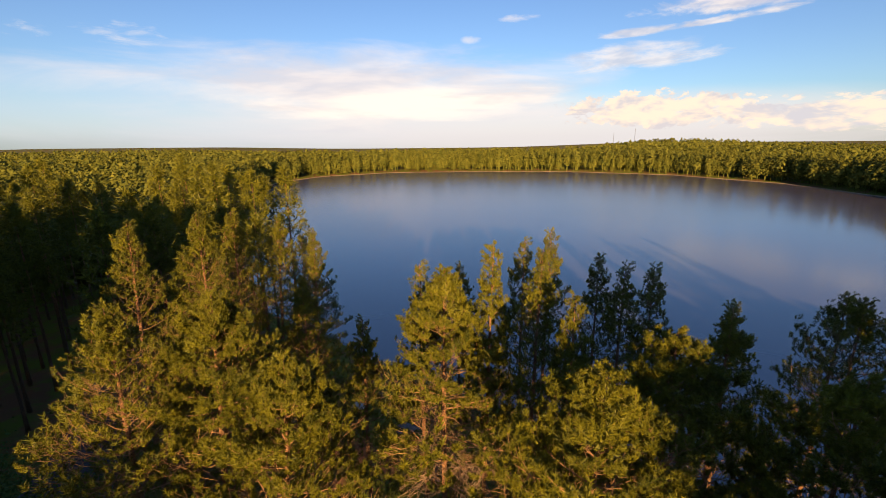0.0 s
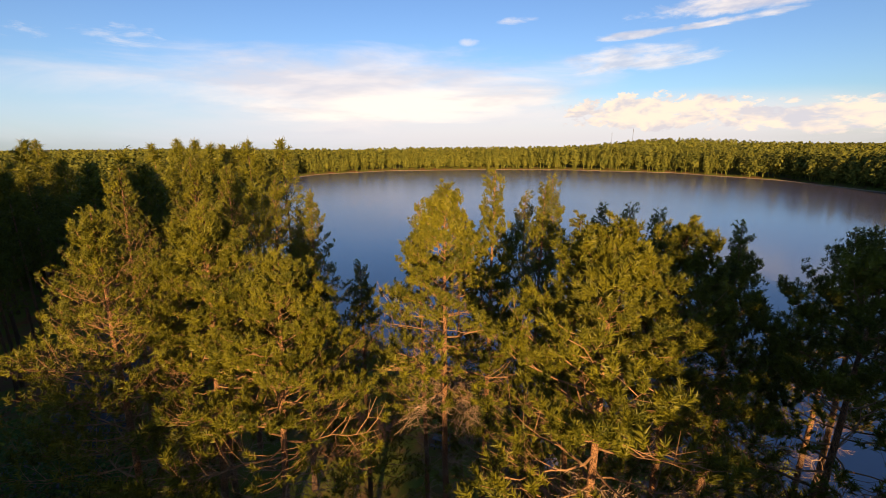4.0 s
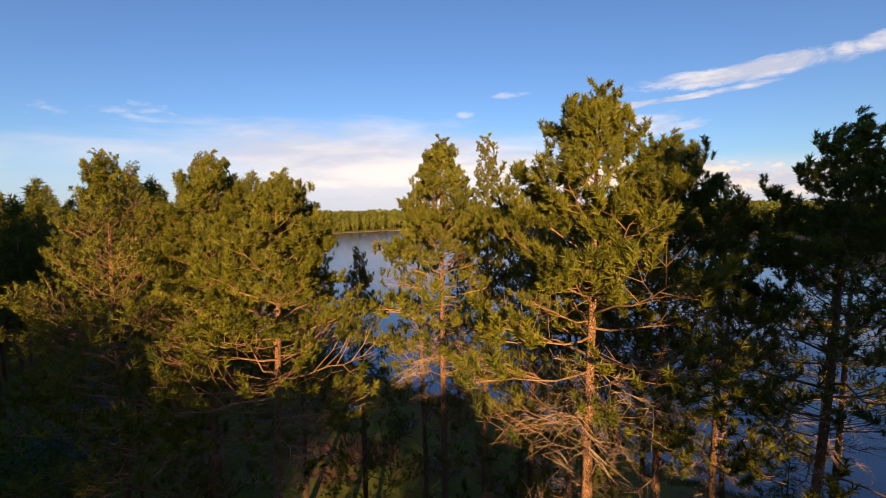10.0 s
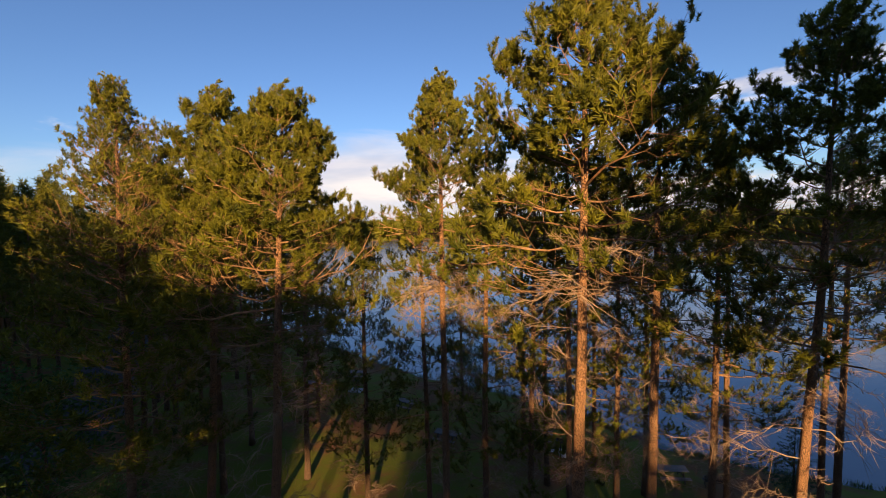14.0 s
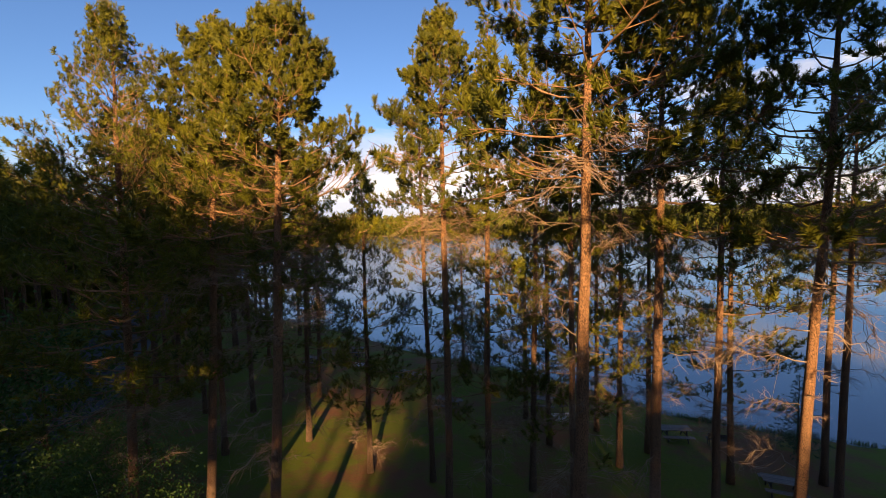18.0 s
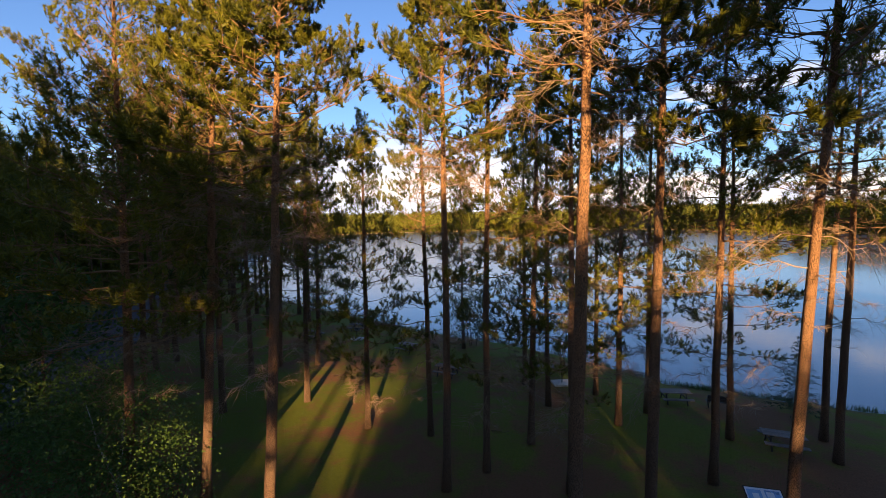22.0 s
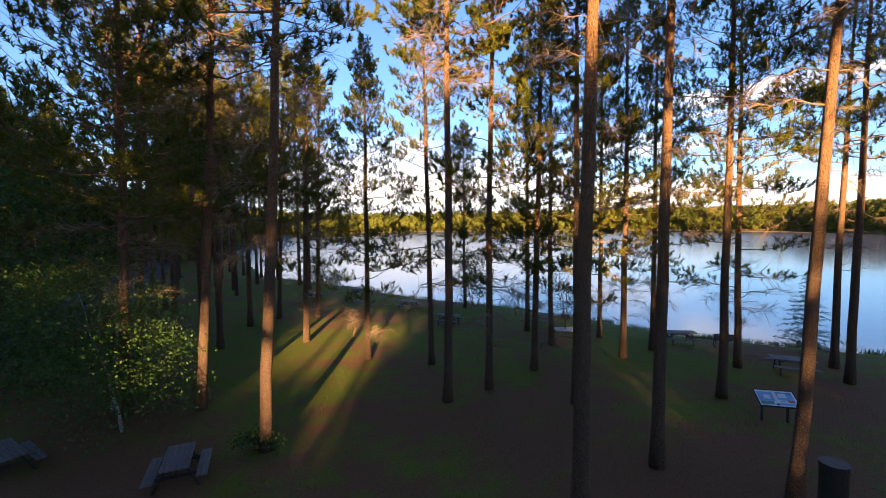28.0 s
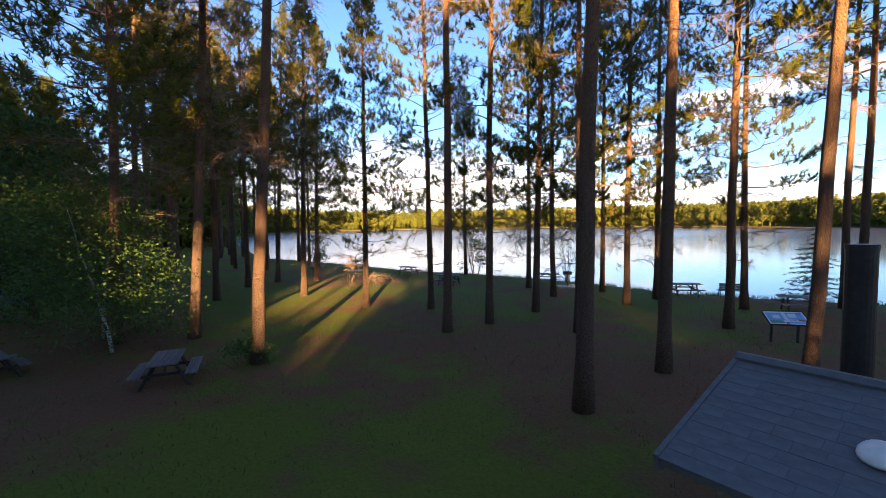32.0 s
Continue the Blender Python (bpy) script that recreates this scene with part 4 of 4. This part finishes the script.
def leafy_tree(name, x, y, h, low, spread, count, size, label, mat=None, stem=None, radius=0.06, lean=(0, 0), stems=1, centres=14, group=""):
    t = thing(name, pose(x, y, ground_z(x, y)), label, "tree", group)
    m, cs = leafy_mesh(h, low, spread, count, size, centres)
    cs = cs + np.outer(cs[:, 2] / h, (lean[0], lean[1], 0))
    for i in range(stems):
        tm = Mesh()
        a = rng.uniform(0, 6.28)
        k = np.linspace(0, 1, 8)
        sx, sy = (0.25 * math.cos(a), 0.25 * math.sin(a)) if stems > 1 else (0, 0)
        pts = np.stack([sx * (1 + 3 * k) + lean[0] * k + rng.normal(0, 0.03, 8), sy * (1 + 3 * k) + lean[1] * k + rng.normal(0, 0.03, 8), k * h * 0.9 - 0.1], axis=1)
        tm.tube(pts, radius * (1.1 - 0.95 * k), 7)
        part("trunk", tm, stem or birch_bark, t, smooth=True)
    for c in cs[::2]:
        z0 = max(low * 0.6, c[2] * 0.72)
        b0 = np.array((lean[0] * z0 / h, lean[1] * z0 / h, z0))
        bm = Mesh()
        bm.tube([b0, (b0 + c) / 2 + (0, 0, 0.1), c], [radius * 0.35, radius * 0.25, radius * 0.1], 4, 0, False)
        part("limb", bm, stem or limb_bark, t)
    m.v = [q + np.outer(q[:, 2] / h, (lean[0], lean[1], 0)) for q in m.v]
    part("crown", m, mat or leaves, t)
    return t


leafy_tree("birch_tree", -12.0, 15.3, 5.9, 0.9, 2.3, 9500, 0.062, "small white-barked birch with drooping green leaves", radius=0.065, lean=(-1.6, 0.2), stems=1, centres=26)
leafy_tree("birch_tree", -14.2, 16.9, 6.2, 0.8, 2.4, 8500, 0.065, "bushy green birch in the shade beside the road", radius=0.06, lean=(-0.4, 0.3), stems=2, centres=26)
for x, y, h, s in ((-19.3, 19.5, 9.6, 2.5), (-24.0, 20.5, 10.5, 3.2), (-22.0, 15.0, 10.0, 3.0)):
    leafy_tree("maple_tree", x, y, h, 0.8, s, 5000, 0.13, "dense dark green maple in deep shade", radius=0.12, stem=bark, stems=1, centres=30, group="broad-leaved trees by the road")
leafy_tree("shore_shrub", 1.6, 40.8, 4.6, 0.7, 1.6, 2200, 0.10, "small leafy tree at the water's edge", radius=0.05, stem=bark, stems=3, centres=16)
leafy_tree("sapling", 8.9, 35.2, 4.6, 0.4, 0.9, 700, 0.06, "thin bare-stemmed saplings at the water's edge", radius=0.025, stem=bark, stems=6, centres=12)
leafy_tree("shore_shrub", -20.0, 58.0, 3.2, 0.2, 1.8, 1500, 0.12, "low green shrub at the water's edge", radius=0.04, stem=bark, stems=3, centres=12)
leafy_tree("undergrowth_shrub", -6.15, 13.65, 0.75, 0.1, 0.62, 700, 0.06, "small green shrub at the foot of a pine", radius=0.015, stem=bark, stems=3, centres=8)

t = thing("spruce_tree", pose(20.9, 26.6, ground_z(20.9, 26.6) - 0.1), "young dark spruce at the water's edge", "tree")
tm, pts, rad, s = trunk_mesh(5.2, 0.07, 0.01, (0, 0), 6, 6)
part("trunk", tm, bark, t, smooth=True)
m = Mesh()
for whorl in range(17):
    u = whorl / 17
    for q in range(int(9 - 4 * u)):
        a, reach = rng.uniform(0, 6.28), (1.75 * (1 - u) ** 0.9 + 0.12) * rng.uniform(0.6, 1.12)
        way = np.array((math.cos(a), math.sin(a), -0.12))
        for step in np.arange(0.15, reach, 0.13):
            side = np.array((-way[1], way[0], 0)) * rng.uniform(-0.3, 0.3) * (reach - step + 0.15)
            tuft(m, np.array((0, 0, 0.5 + 4.6 * u)) + way * step + side + rng.normal(0, 0.04, 3), way + side, 0.2, 9, 0.03, 0, 0.75, 0.13)
part("crown", m, spruce_leaves, t)

# ---- radio masts on the hill ----
for azm, r, top in ((20.6, 640, 36.0), (18.3, 660, 31.0)):
    x, y = r * math.sin(radians(azm)), r * math.cos(radians(azm))
    z = ground_z(x, y)
    mast = thing("radio_mast", pose(x, y, z), "thin grey lattice radio mast on the wooded hill", "mast", "radio masts")
    for q in range(3):
        m = Mesh()
        px, py = 0.45 * math.cos(q * 2.094), 0.45 * math.sin(q * 2.094)
        m.tube([(px, py, 0), (px * 0.5, py * 0.5, top - z)], [0.09, 0.07], 4)
        part("leg", m, steel, mast)
    for i in range(9):
        m = Mesh()
        zz = (top - z) * (i + 0.5) / 9
        m.tube([(0.4, 0, zz), (-0.2, 0.35, zz + 1), (-0.2, -0.35, zz + 2), (0.4, 0, zz + 3)], [0.05] * 4, 4)
        part("lattice", m, steel, mast)

# ---- thin lawn ----
count = 60000
gxy = np.stack([rng.uniform(-15, 17, count), 4 + 40 * rng.random(count) ** 1.5], axis=1)
ok = shore(gxy[:, 0], gxy[:, 1]) > 0.5
clump = np.array([noise.noise(Vector((x * 0.45, y * 0.45, 3.0))) + 0.5 * noise.noise(Vector((x * 1.7, y * 1.7, 9.0))) for x, y in gxy])
ok &= clump > rng.uniform(-0.5, 0.4, count)
gxy = gxy[ok]
count = len(gxy)
gz = terrain(gxy[:, 0], gxy[:, 1])
a = rng.uniform(0, 6.28, count)
h = rng.uniform(0.04, 0.12, count)
wd = 0.010
root = np.column_stack([gxy, gz - 0.01])
side = np.column_stack([np.cos(a), np.sin(a), np.zeros(count)]) * wd
tip = root + np.column_stack([rng.normal(0, 0.03, count), rng.normal(0, 0.03, count), h])
v = np.stack([root - side, root + side, tip], axis=1).reshape(-1, 3)
me = bpy.data.meshes.new("grass")
me.from_pydata(v.tolist(), [], np.arange(count * 3).reshape(-1, 3).tolist())
me.materials.append(grass_blades)
tagged(new("grass", me), "sparse short grass growing through needle litter", "grass", kind="stuff")

# ---- tall grass at the water's edge ----
rim = np.concatenate([np.linspace(a, b, 2200, endpoint=False) for a, b in zip(LAKE[:9], LAKE[1:9])])
rim = rim[rng.integers(0, len(rim), 15000)] + rng.normal(0, 0.35, (15000, 2))
away = shore(rim[:, 0], rim[:, 1])
rim, away = rim[(away > -0.15) & (away < 1.1)], away[(away > -0.15) & (away < 1.1)]
tuftiness = np.array([noise.noise(Vector((x * 0.7, y * 0.7, 5.0))) for x, y in rim])
rim = rim[tuftiness > rng.uniform(-0.5, 0.35, len(rim))]
count = len(rim)
a = rng.uniform(0, 6.28, count)
h = rng.uniform(0.15, 0.5, count)
root = np.column_stack([rim, np.maximum(terrain(rim[:, 0], rim[:, 1]), LEVEL) - 0.02])
side = np.column_stack([np.cos(a), np.sin(a), np.zeros(count)]) * 0.016
tip = root + np.column_stack([rng.normal(0, 0.09, count), rng.normal(0, 0.09, count), h])
me = bpy.data.meshes.new("shore_grass")
me.from_pydata(np.stack([root - side, root + side, tip], axis=1).reshape(-1, 3).tolist(), [], np.arange(count * 3).reshape(-1, 3).tolist())
me.materials.append(grass_blades)
tagged(new("shore_grass", me), "fringe of tall green grass at the water's edge", "grass", kind="stuff")
